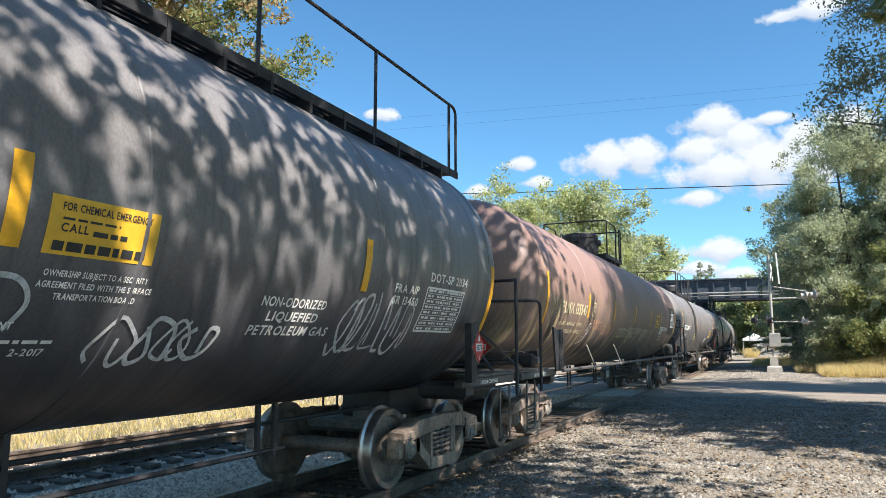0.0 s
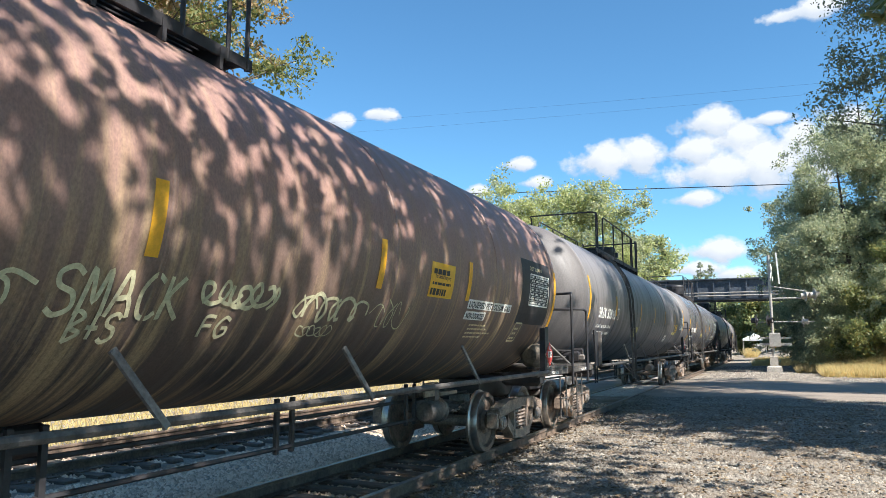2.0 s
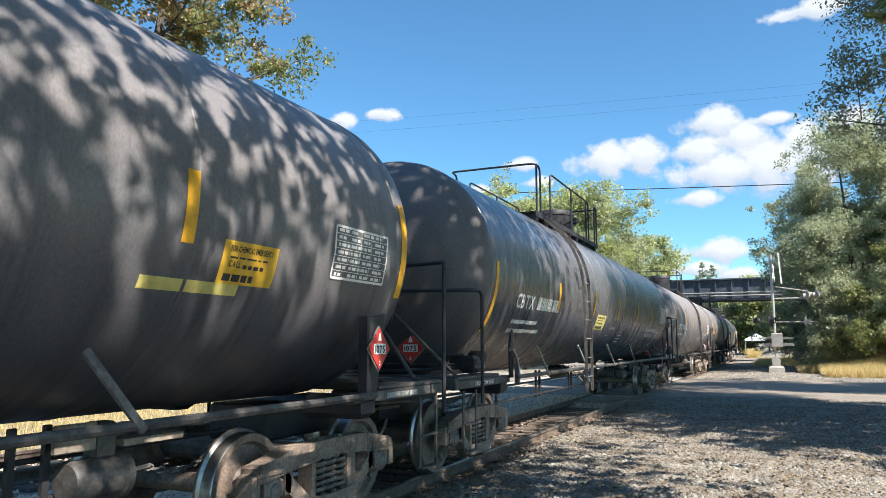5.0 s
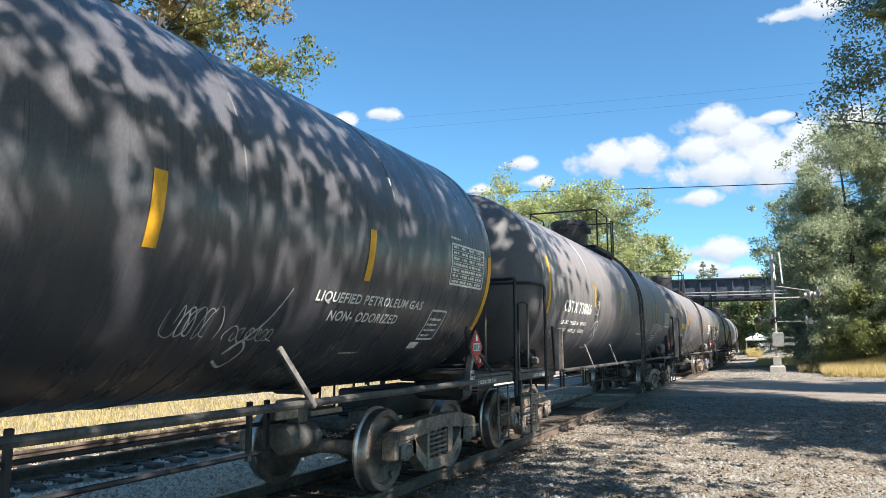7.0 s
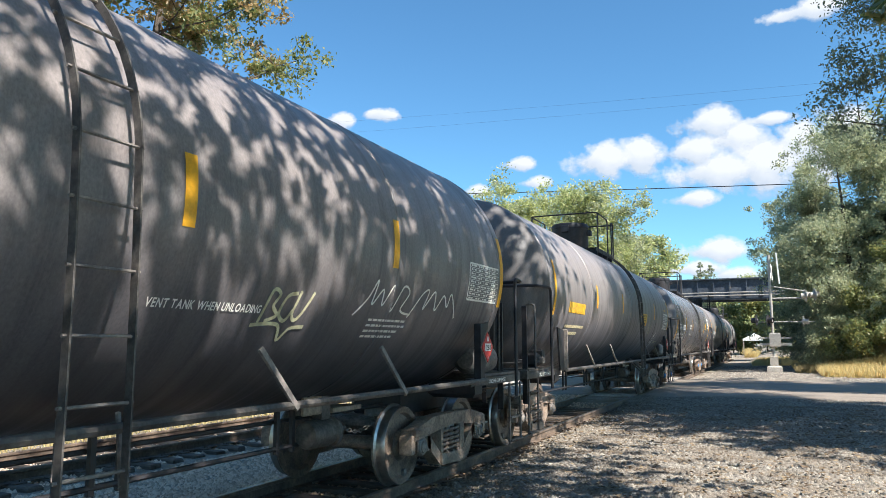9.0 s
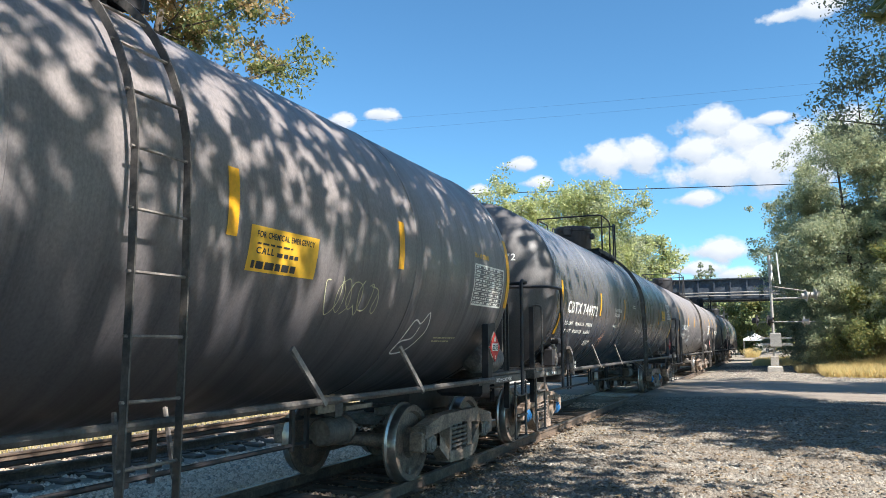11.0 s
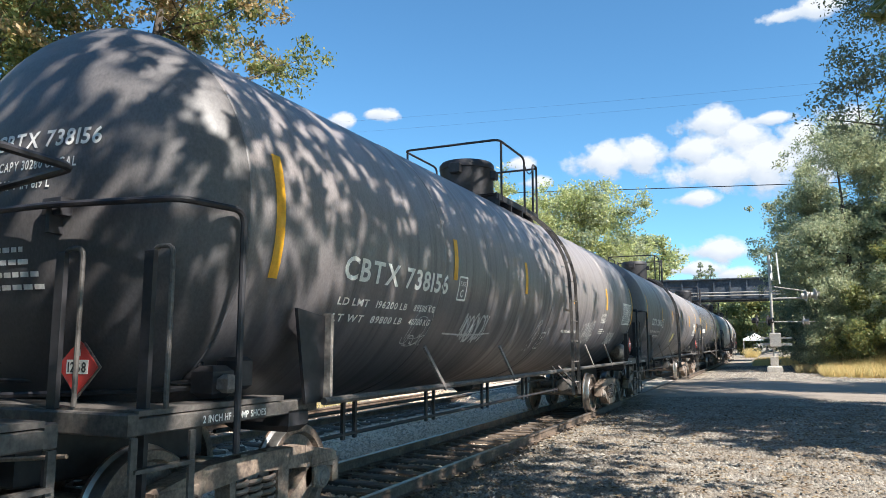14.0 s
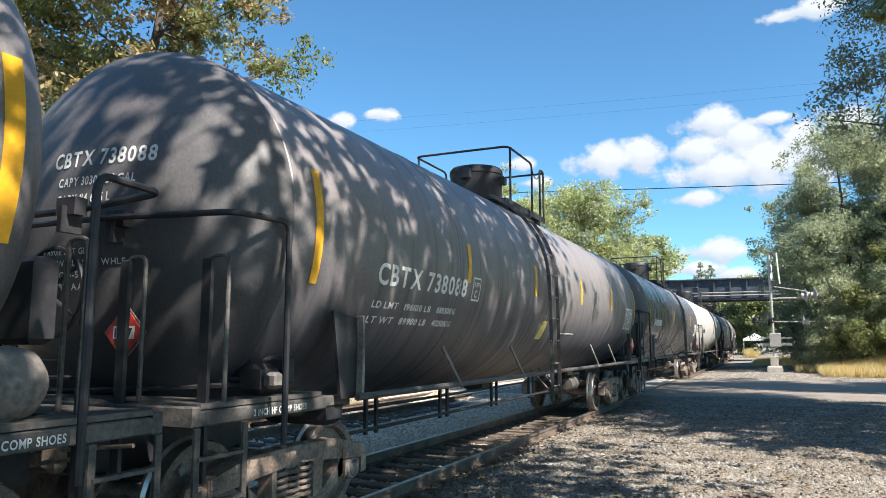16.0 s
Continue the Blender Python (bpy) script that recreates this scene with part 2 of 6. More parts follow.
def glyph(ch):
    """Vertices and faces of one built-in character, cut into low bands so that it can be wrapped on a tank."""
    if ch not in GLYPHS:
        cu = bpy.data.curves.new("glyph", "FONT")
        cu.body, cu.size, cu.resolution_u, cu.offset = ch, 1.36, 3, 0.034
        ob = new("glyph", cu)
        me = bpy.data.meshes.new_from_object(ob.evaluated_get(bpy.context.evaluated_depsgraph_get()))
        bm = bmesh.new()
        bm.from_mesh(me)
        for k in range(1, 5):
            bmesh.ops.bisect_plane(bm, geom=bm.verts[:] + bm.edges[:] + bm.faces[:], plane_co=(0, k * 0.2, 0), plane_no=(0, 1, 0))
        bm.verts.index_update()
        vs = [(v.co.x, v.co.y) for v in bm.verts]
        fs = [tuple(v.index for v in f.verts) for f in bm.faces]
        bm.free()
        bpy.data.objects.remove(ob)
        bpy.data.curves.remove(cu)
        bpy.data.meshes.remove(me)
        lo = min((v[0] for v in vs), default=0)
        hi = max((v[0] for v in vs), default=0.3)
        GLYPHS[ch] = ([(x - lo, y) for x, y in vs], fs, hi - lo)
    return GLYPHS[ch]


def write(text, width, height, place, lift=0.006, bold=0.0):
    """A mesh shape with text from (0, 0) to (width, height), each point put where place(u, v, lift) says."""
    sh = Shape()
    x, runs = 0.0, []
    for ch in text:
        if ch == " ":
            x += 0.42
            continue
        vs, fs, w = glyph(ch)
        runs.append((x, vs, fs))
        x += w + 0.15
    k = width / max(x - 0.15, 0.1)
    for x, vs, fs in runs:
        sh.add([place((x + a) * k, b * height, lift) for a, b in vs], fs)
    return sh


def patch(u0, v0, u1, v1, place, lift=0.004, n=6, skew=0.0):
    """A thin plate on a curved surface."""
    sh = Shape()
    vs = []
    for i in range(n + 1):
        v = v0 + (v1 - v0) * i / n
        for u in (u0, u1):
            vs.append(place(u + skew * (v - v0), v, lift))
    vs += [place(u + skew * (v - v0), v, -0.004) for u, v in ((u0, v0), (u1, v0), (u1, v1), (u0, v1))]
    fs = [(2 * i, 2 * i + 1, 2 * i + 3, 2 * i + 2) for i in range(n)]
    b = 2 * (n + 1)
    fs += [(b, b + 1, 1, 0), (2 * n, 2 * n + 1, b + 2, b + 3)]
    return sh.add(vs, fs)


def bars(u0, v0, u1, v1, rows, place, rng, fill=0.36, cols=1, lift=0.006):
    """Lines of unreadable small print."""
    sh = Shape()
    step = (v1 - v0) / rows
    for r in range(rows):
        for c in range(cols):
            a = u0 + (u1 - u0) * c / cols
            b = a + (u1 - u0) / cols * rng.uniform(0.55, 0.95)
            v = v0 + r * step
            x = a
            while x < b - 0.01:
                e = min(b, x + rng.uniform(0.03, 0.11))
                sh.add([place(x, v, lift), place(e, v, lift), place(e, v + step * fill, lift), place(x, v + step * fill, lift)], [(0, 1, 2, 3)])
                x = e + 0.018
    return sh


def ribbon(points, width, place, lift=0.006, closed=False):
    """A painted line along points (u, v)."""
    sh = Shape()
    pts = [Vector((a, b, 0)) for a, b in points]
    n = len(pts)
    vs = []
    for i, p in enumerate(pts):
        q0, q1 = pts[max(i - 1, 0)], pts[min(i + 1, n - 1)]
        d = (q1 - q0)
        d = d.normalized() if d.length > 1e-6 else Vector((1, 0, 0))
        o = Vector((-d.y, d.x, 0)) * width / 2
        vs += [place(*(p + o)[:2], lift), place(*(p - o)[:2], lift)]
    return sh.add(vs, [(2 * i + 1, 2 * i + 3, 2 * i + 2, 2 * i) for i in range(n - 1)])


def smooth_line(pts, n=6):
    """Points of a curve through pts."""
    out = []
    p = [pts[0]] + list(pts) + [pts[-1]]
    for i in range(1, len(p) - 2):
        for k in range(n):
            t = k / n
            out.append(tuple(0.5 * (2 * p[i][c] + (p[i + 1][c] - p[i - 1][c]) * t + (2 * p[i - 1][c] - 5 * p[i][c] + 4 * p[i + 1][c] - p[i + 2][c]) * t * t
                                    + (3 * p[i][c] - p[i - 1][c] - 3 * p[i + 1][c] + p[i + 2][c]) * t ** 3) for c in (0, 1)))
    return out + [tuple(pts[-1])]


def scribble(u0, v0, w, h, strokes, rng, place, width=0.011):
    """Sprayed loops that spell nothing."""
    sh = Shape()
    for k in range(strokes):
        cx = u0 + w * (k + 0.5) / strokes
        n, ph, tw = rng.randint(6, 10), rng.uniform(0, 6.28), rng.uniform(0.75, 1.5) * rng.choice((-1, 1))
        pts = [(cx + w / strokes * ((j / n - 0.5) * 1.1 + 0.45 * math.cos(ph + tw * j)) + 0.25 * h * rng.uniform(-0.3, 0.3), v0 + h * (0.5 + 0.46 * math.sin(ph + tw * j) * rng.uniform(0.6, 1.0))) for j in range(n)]
        r = ribbon(smooth_line(pts, 4), width * rng.uniform(0.7, 1.2), place)
        sh.add(r.v, r.f)
    return sh


# ---- parts shared by all cars ----
MESHES = {}


def shared(key, make, mats, smooth=False):
    if key not in MESHES:
        MESHES[key] = make().mesh(key, mats, smooth)
    return MESHES[key]


def wheelset_shape():
    sh = Shape()
    for sx in (-1, 1):
        prof = [(0.09, 0.055), (0.16, 0.05), (0.19, 0.0), (0.36, -0.015), (0.385, 0.03), (0.45, 0.035), (0.46, 0.02), (0.462, -0.075), (0.49, -0.095), (0.49, -0.12), (0.40, -0.125), (0.37, -0.06),
                (0.19, -0.05), (0.09, -0.09)]
        slots = [0, 0, 0, 0, 0, 1, 1, 1, 0, 0, 0, 0, 0]
        sh.turned([(r, sx * (0.785 + h)) for r, h in prof], "x", (0, 0, 0), 40, slots=slots)
        # a chalk mark and a vent that show the turning
        sh.box((sx * 0.80 - 0.02, 0.30, -0.03), (sx * 0.80 + 0.02, 0.375, 0.03), 2)
    sh.turned([(0.0, -1.08), (0.075, -1.08), (0.075, -0.7), (0.09, -0.69), (0.085, 0.0), (0.09, 0.69), (0.075, 0.7), (0.075, 1.08), (0.0, 1.08)], "x", (0, 0, 0), 16)
    return sh


def beam(sh, a, b, ha, hb, x0, x1, slot=0):
    """A tapered bar in a side frame, from a to b (y, z), ha and hb high."""
    vs = []
    for x in (x0, x1):
        vs += [(x, a[0], a[1] - ha / 2), (x, b[0], b[1] - hb / 2), (x, b[0], b[1] + hb / 2), (x, a[0], a[1] + ha / 2)]
    sh.add(vs, [(3, 2, 1, 0), (4, 5, 6, 7), (0, 1, 5, 4), (1, 2, 6, 5), (2, 3, 7, 6), (3, 0, 4, 7)], slot)


def side_frame_shape():
    sh = Shape()
    for s in (-1, 1):
        beam(sh, (s * 1.12, 0.60), (s * 0.62, 0.68), 0.13, 0.19, -0.09, 0.09)
        beam(sh, (s * 0.62, 0.68), (0.0, 0.715), 0.19, 0.15, -0.085, 0.085)
        beam(sh, (s * 0.74, 0.52), (s * 0.38, 0.25), 0.17, 0.15, -0.08, 0.08)
        beam(sh, (s * 0.38, 0.235), (0.0, 0.22), 0.14, 0.13, -0.10, 0.10)
        sh.box((-0.075, s * 0.30 - 0.045, 0.24), (0.075, s * 0.34 + 0.06, 0.68), 0, None, 0.02)
        sh.box((-0.10, s * 0.905 - 0.20, 0.56), (0.10, s * 0.905 + 0.20, 0.69), 0, None, 0.03)
        sh.box((-0.065, s * 0.905 - 0.13, 0.37), (0.085, s * 0.905 + 0.13, 0.57), 0, None, 0.04)
        sh.box((-0.08, s * 1.13 - 0.05, 0.38), (0.08, s * 1.13 + 0.05, 0.62), 0, None, 0.02)
        sh.box((-0.08, s * 0.70 - 0.045, 0.38), (0.08, s * 0.70 + 0.045, 0.60), 0, None, 0.02)
        sh.box((-0.06, s * 0.16 - 0.05, 0.69), (0.06, s * 0.16 + 0.05, 0.80), 0, None, 0.02)
    return sh


def coil(y, r=0.055, z0=0.29, z1=0.60, turns=5.5, wire=0.017):
    n = int(turns * 10)
    return [(r * math.cos(2 * math.pi * turns * k / n), y + r * math.sin(2 * math.pi * turns * k / n), z0 + (z1 - z0) * k / n) for k in range(n + 1)]


def springs_shape():
    sh = Shape()
    for y in (-0.17, 0.0, 0.17):
        sh.tube(coil(y, 0.074), 0.022, 6)
    return sh


def bolster_shape():
    sh = Shape()
    sh.box((-1.02, -0.2, 0.52), (1.02, 0.2, 0.70), 0, None, 0.05)
    sh.turned([(0.0, 0.70), (0.22, 0.70), (0.22, 0.82), (0.30, 0.84), (0.0, 0.84)], "z", (0, 0, 0), 20)
    for s in (-1, 1):
        sh.box((-0.72, s * 0.42 - 0.03, 0.36), (0.72, s * 0.42 + 0.03, 0.46))
        for x in (-0.76, 0.76):
            sh.box((x - 0.05, s * 0.42 - 0.02, 0.30), (x + 0.05, s * 0.42 + 0.05, 0.60), 0, None, 0.015)
    return sh


def cap_shape():
    return Shape().turned([(0.0, 0.0), (0.10, 0.0), (0.11, 0.01), (0.11, 0.06), (0.095, 0.08), (0.075, 0.085), (0.07, 0.10), (0.05, 0.105), (0.03, 0.12), (0.0, 0.12)], "x", (0, 0, 0), 20)


def chain_shape():
    """Oval links that hang in a shallow bow along y."""
    sh = Shape()
    n = 13
    for k in range(n):
        q = (k + 0.5) / n
        c = Vector((0, 0.78 * q, -0.10 * math.sin(math.pi * q) + 0.05 * q))
        ring = []
        for j in range(10):
            a = 2 * math.pi * j / 10
            w = 0.022 * math.sin(a)
            ring.append(c + Vector((w if k % 2 else 0.0, 0.042 * math.cos(a), 0.0 if k % 2 else w)))
        sh.tube(ring, 0.008, 5, closed=True)
    return sh


WHEELSETS = []


def truck(parent, y, cap=None):
    """A two-axle truck with side frames, springs, bearings and wheelsets."""
    tr = part("truck", shared("bolster", bolster_shape, STEEL_GREY), None, parent, m=pose(0, y, 0))
    for s in (-1, 1):
        part("side_frame", shared("side_frame", side_frame_shape, TRUCK_RUST, True), None, tr, "rusty cast side frame", m=pose(s * 1.0, 0, 0))
        part("spring_nest", shared("springs", springs_shape, SPRING, True), None, tr, m=pose(s * 1.0, 0, 0))
        for a in (-1, 1):
            part("bearing_cap", shared("cap" + (cap.name if cap else ""), cap_shape, cap or STEEL_GREY, True), None, tr, m=pose(s * 1.02, a * 0.905, 0.457, 0, 0, 0 if s > 0 else 180))
    for a in (-1, 1):
        w = part("wheelset", shared("wheelset", wheelset_shape, [WHEEL_STEEL, TREAD, STEEL_GREY], True), None, tr, m=pose(0, a * 0.905, 0.463))
        WHEELSETS.append((w, a * 0.905, random.random() * 80))
    return tr


def end_rail_shape(near=-0.46, h=2.60):
    """The railing across a car's end: its stanchions stand near behind the end, its top bar h high."""
    sh = Shape()
    y = -1.15
    sh.tube(rounded([(1.64, near, 0.95), (1.64, near, h), (1.56, -0.98, h), (0.6, y - 0.02, h), (-0.6, y - 0.02, h), (-1.56, -0.98, h), (-1.64, near, h), (-1.64, near, 0.95)], 0.10), 0.024, 8)
    for x in (-0.65, 0.55):
        sh.box((x - 0.09, y + 0.02, h - 0.06), (x + 0.09, y + 0.12, h + 0.06))
        sh.box((x - 0.02, y, h - 0.18), (x + 0.02, y + 0.16, h))
    return sh


def grab_shape():
    """Upright U-shaped grab irons, with a channel beside them."""
    sh = Shape()
    sh.tube(rounded([(0.16, 0, 0.0), (0.16, 0, 1.02), (0.0, 0, 1.02), (0.0, 0, 0.0)], 0.06), 0.017, 8)
    sh.box((-0.05, -0.035, -0.55), (0.03, 0.0, 1.0), 1, None, 0.01)
    return sh


def step_shape():
    """A corner step with three rungs below the deck."""
    sh = Shape()
    for x in (-0.24, 0.24):
        sh.box((x - 0.025, -0.01, 0.28), (x + 0.025, 0.01, 1.12), 0, None, 0.004)
    for z in (0.30, 0.62, 0.92):
        sh.box((-0.24, -0.03, z - 0.012), (0.24, 0.03, z + 0.012))
    return sh


def rail_brace_shape():
    """A slanting brace from the end railing to the deck."""
    sh = Shape().tube([(0.45, -1.15, 2.16), (1.28, -0.80, 1.28)], 0.022, 8)
    return sh.box((0.36, -1.17, 2.12), (0.50, -1.12, 2.32))


def stirrup_shape():
    """A bent-bar sill step with two treads."""
    sh = Shape()
    for x in (-0.2, 0.2):
        sh.box((x - 0.022, -0.008, 0.36), (x + 0.022, 0.008, 1.10), 0, None, 0.003)
    for z in (0.36, 0.70):
        sh.box((-0.2, -0.03, z - 0.01), (0.2, 0.03, z + 0.01))
    return sh


def end_sill_shape():
    return Shape().box((-1.45, -1.20, 1.12), (1.45, -1.12, 1.26), 0, None, 0.01)


def end_deck_shape():
    sh = Shape().box((-1.45, -1.12, 1.24), (1.45, -0.66, 1.275))
    for s in (-1, 1):
        sh.box((s * 1.3 - 0.15, -0.66, 1.24), (s * 1.3 + 0.15, 0.3, 1.275))
    return sh


def draft_sill_shape():
    return Shape().box((-0.36, -1.118, 0.72), (0.36, 0.6, 1.08), 0, None, 0.02)


def side_sill_shape():
    return Shape().box((-0.05, -1.12, 1.125), (0.05, 0.75, 1.232), 0, None, 0.01)


def coupler_shape():
    sh = Shape()
    sh.box((-0.075, -0.95, 0.80), (0.075, -0.1, 0.96), 0, None, 0.02)
    sh.box((-0.20, -1.14, 0.74), (0.13, -0.88, 1.02), 0, None, 0.06)
    sh.box((0.06, -1.22, 0.74), (0.20, -0.98, 1.02), 0, None, 0.05)
    sh.tube(smooth_line3([(0.3, -0.8, 0.72), (0.35, -1.0, 0.5), (0.25, -1.25, 0.38)]), 0.022, 6)
    sh.tube([(-0.9, -1.16, 0.95), (-0.3, -1.16, 0.86), (0.9, -1.16, 0.98)], 0.016, 6)
    return sh


def smooth_line3(pts, n=6):
    a, b, c = (Vector(p) for p in pts)
    return [a.lerp(b, k / n).lerp(b.lerp(c, k / n), k / n) for k in range(n + 1)]


def brake_gear_shape():
    """Control valve and pipes beside the foot of the tank's head."""
    sh = Shape()
    sh.box((1.08, -0.40, 1.29), (1.28, -0.18, 1.52), 0, None, 0.04)
    sh.box((1.28, -0.36, 1.33), (1.38, -0.24, 1.46), 1, None, 0.03)
    sh.box((1.10, -0.16, 1.34), (1.30, 0.0, 1.58), 0, None, 0.03)
    sh.turned([(0.0, -0.10), (0.07, -0.09), (0.085, 0.0), (0.07, 0.09), (0.0, 0.10)], "x", (1.0, -0.28, 1.44), 14, 0)
    for z in (1.40, 1.53):
        sh.tube(smooth_line3([(-1.3, -0.95, z), (0.2, -0.98, z + 0.02), (1.1, -0.3, z + 0.0)]), 0.018, 6, 2)
    sh.tube(smooth_line3([(-0.5, -1.0, 1.3), (0.4, -0.95, 1.33), (1.1, -0.3, 1.36)]), 0.022, 6, 2)
    return sh


def valve_cluster_shape():
    """Stacked valve bodies on the deck's corner, with a turned cap on top."""
    sh = Shape()
    for x, y, z, a, h, c in ((1.36, -0.02, 1.28, 0.075, 0.30, 0), (1.38, 0.15, 1.28, 0.06, 0.34, 1), (1.34, 0.30, 1.30, 0.07, 0.20, 0), (1.42, 0.40, 1.30, 0.055, 0.16, 0)):
        sh.box((x - a, y - a, z), (x + a, y + a, z + h), c, None, 0.02)
        sh.turned([(0.0, z + h + 0.05), (a * 0.6, z + h + 0.045), (a * 0.75, z + h), (a * 0.75, z + h - 0.02)], "z", (x, y, 0), 12, c)
    sh.tube([(1.40, 0.22, 1.30), (1.40, 0.22, 1.70)], 0.035, 8, 0)
    sh.box((1.33, 0.17, 1.66), (1.47, 0.37, 1.78), 0, None, 0.03)
    sh.tube(smooth_line3([(1.40, 0.18, 1.75), (1.42, 0.0, 1.78), (1.42, -0.12, 1.74)]), 0.013, 6, 1)
    return sh


def hand_wheel_shape():
    sh = Shape()
    ring = [(0.30 * math.cos(2 * math.pi * k / 24), 0, 0.30 * math.sin(2 * math.pi * k / 24)) for k in range(24)]
    sh.tube(ring, 0.017, 6, closed=True)
    for k in range(5):
        a = 2 * math.pi * k / 5
        sh.tube([(0, 0.04, 0), (0.30 * math.cos(a), 0, 0.30 * math.sin(a))], 0.013, 6)
    sh.turned([(0.0, -0.03), (0.05, -0.03), (0.05, 0.22), (0.0, 0.22)], "y", (0, 0, 0), 12)
    sh.box((-0.16, 0.08, -0.35), (0.16, 0.26, 0.22), 0, None, 0.04)
    return sh


def placard(parent, m, number, klass="2"):
    """A red diamond hazard placard in its holder."""
    turned45 = Matrix.Rotation(radians(45), 4, "Y")
    sh = Shape().box((-0.137, -0.004, -0.137), (0.137, 0.004, 0.137), 0, turned45)
    sh.box((-0.105, -0.0075, -0.048), (0.105, -0.003, 0.048), 1)
    pl = part("placard", sh, [RED_SIGN, LETTER], parent, "red diamond hazard placard", m=m)
    part("holder", Shape().box((-0.152, 0.006, -0.152), (0.152, 0.014, 0.152), 0, turned45), STEEL_GREY, pl)
    part("lettering", write(number, 0.178, 0.07, lambda u, v, l: (u - 0.089, -0.010, v - 0.035)), LETTER_BLACK, pl)
    part("lettering", write(klass, 0.026, 0.042, lambda u, v, l: (u - 0.013, -0.0065, v - 0.15)), LETTER, pl)
    f = Shape().add([(-0.03, -0.0065, 0.075), (0.03, -0.0065, 0.075), (0.025, -0.0065, 0.115), (0.0, -0.0065, 0.158), (-0.025, -0.0065, 0.115)], [(0, 1, 2, 3, 4)])
    part("flame_mark", f, LETTER, pl)
    return pl


def tank_car(label, paint, front, rear, radius=1.60, axis=2.64, platform=(-0.9, 1.45), ladder=(0.70, 1.11), strips=(), marks=(), pale=False, number="1268", klass="3",
             cap=None, seed=1, head=0.74, seams=(), reservoir=False, dome=(0.49, 0.72), head_marks=(), stripe_z=2.42, end_z=2.17, slim=False, nose=None, struts=None, placard_z=1.63, head_placard=(0.60, 1.62), jack=False, housing_y=0.0):
    """One tank car. front, rear: where its end stripes lie along the train, at the clip's start; along the car, -y leads."""
    rng = random.Random(seed)
    mid, hs = (front + rear) / 2, (rear - front) / 2 + 0.12
    short = rear - front < 16
    nose = nose or (0.24 if short else 0.10)
    car = thing("tank_car", label, "tank car", group="freight train")

    def side(u, v, lift=0.0):
        """u metres behind the front stripe, v the height at which a mark sits on the near flank."""
        a = math.asin(max(-1, min(1, (v - axis) / radius)))
        return Vector(((radius + lift) * math.cos(a), u - (rear - front) / 2, axis + (radius + lift) * math.sin(a)))

    def front_head(u, v, lift=0.0):
        r2 = min(0.98, (u * u + (v - axis) ** 2) / radius ** 2)
        a = math.asin(math.sqrt(r2))
        return Vector((u, -hs - nose - head * math.cos(a) - lift, v))

    # tank: dished heads, shell courses with weld beads
    prof, front_prof = [], []
    for k in range(17):
        a = math.pi / 2 * k / 16
        front_prof.append((radius * math.sin(a), -hs - nose - head * max(0.0, math.cos(a))))
    for yb in sorted(list(seams) + [-hs - nose + 0.03, hs - 0.24]):
        prof += [(radius, yb - 0.02), (radius + 0.007, yb - 0.012), (radius + 0.007, yb + 0.012), (radius, yb + 0.02)]
    for k in range(11):
        a = math.pi / 2 * (1 - k / 10)
        prof.append((radius * math.sin(a), hs - 0.09 + 0.55 * math.cos(a)))
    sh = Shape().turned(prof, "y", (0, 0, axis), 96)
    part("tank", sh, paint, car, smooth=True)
    front_prof.append((radius, -hs - nose + 0.012))
    part("tank_head", Shape().turned(front_prof, "y", (0, 0, axis), 96), BLACK_HEAD if paint in (BLACK_DUSTY, BLACK_WORN, BLACK_CLEAN, BLACK_GREY) else paint, car, "dished tank head", smooth=True)

    # stripes on the flank
    for u in strips:
        wide, tall = (0.11, 0.48)
        end = u < 0.3 or u > rear - front - 0.3
        z0 = end_z if end else stripe_z
        part("reflective_stripe", patch(u - wide / 2, z0, u + wide / 2, z0 + (0.95 if end else tall), side, 0.006, 8), SIGN_PALE if pale else YELLOW, car, "orange-yellow reflective stripe")

    # underframe pipe rail with its struts
    x = 1.60
    if struts != ():
        for sx in (-1, 1):
            part("side_pipe", Shape().tube([(sx * x, -hs + 0.75, 1.21), (sx * x, hs - 0.75, 1.21)], 0.032, 8), DECK_STEEL, car, smooth=True)
    for y in (struts if struts is not None else ((-4.9, -2.55, 2.45, 4.25) if short else (-6.05, -3.3, -0.4, 2.05, 4.7))):
        for s in (-1, 1):
            st = Shape().box((-0.012, -0.026, -0.04), (0.012, 0.026, 0.55), 0, pose(s * 1.62, y + 0.33, 1.21, math.degrees(math.atan2(0.33, 0.45)), -s * 12, 0), 0.004)
            part("strut", st, STEEL_GREY, car)
    # brake pipe below the belly, on hangers
    bp = Shape().tube([(0.25, -hs + 1.0, 0.88), (0.25, hs - 1.0, 0.88)], 0.022, 6)
    part("brake_pipe", bp, STEEL_BLACK, car)
    part("train_line", Shape().tube([(0.32, -hs + 2.6, 0.62), (0.32, hs - 2.9, 0.62)], 0.024, 6), STEEL_BLACK, car)
    # brake cylinder with its rod and slack chain, inboard of the rear truck
    if struts != ():
        y = hs - 2.72
        part("brake_cylinder", Shape().turned([(0.0, -0.30), (0.13, -0.29), (0.15, -0.26), (0.15, 0.10), (0.175, 0.12), (0.175, 0.17), (0.10, 0.2), (0.05, 0.22), (0.0, 0.22)], "y", (0.45, y, 0.72), 20)
             .tube([(0.45, y + 0.2, 0.72), (0.45, y + 0.45, 0.73)], 0.022, 6).box((0.38, y - 0.1, 0.86), (0.52, y + 0.06, 1.12), 0, None, 0.02), DECK_STEEL, car, "grimy steel brake cylinder", smooth=True)
        part("brake_chain", shared("brake_chain", chain_shape, STEEL_GREY, True), None, car, "slack steel brake chain", m=pose(0.45, y + 0.42, 0.73))
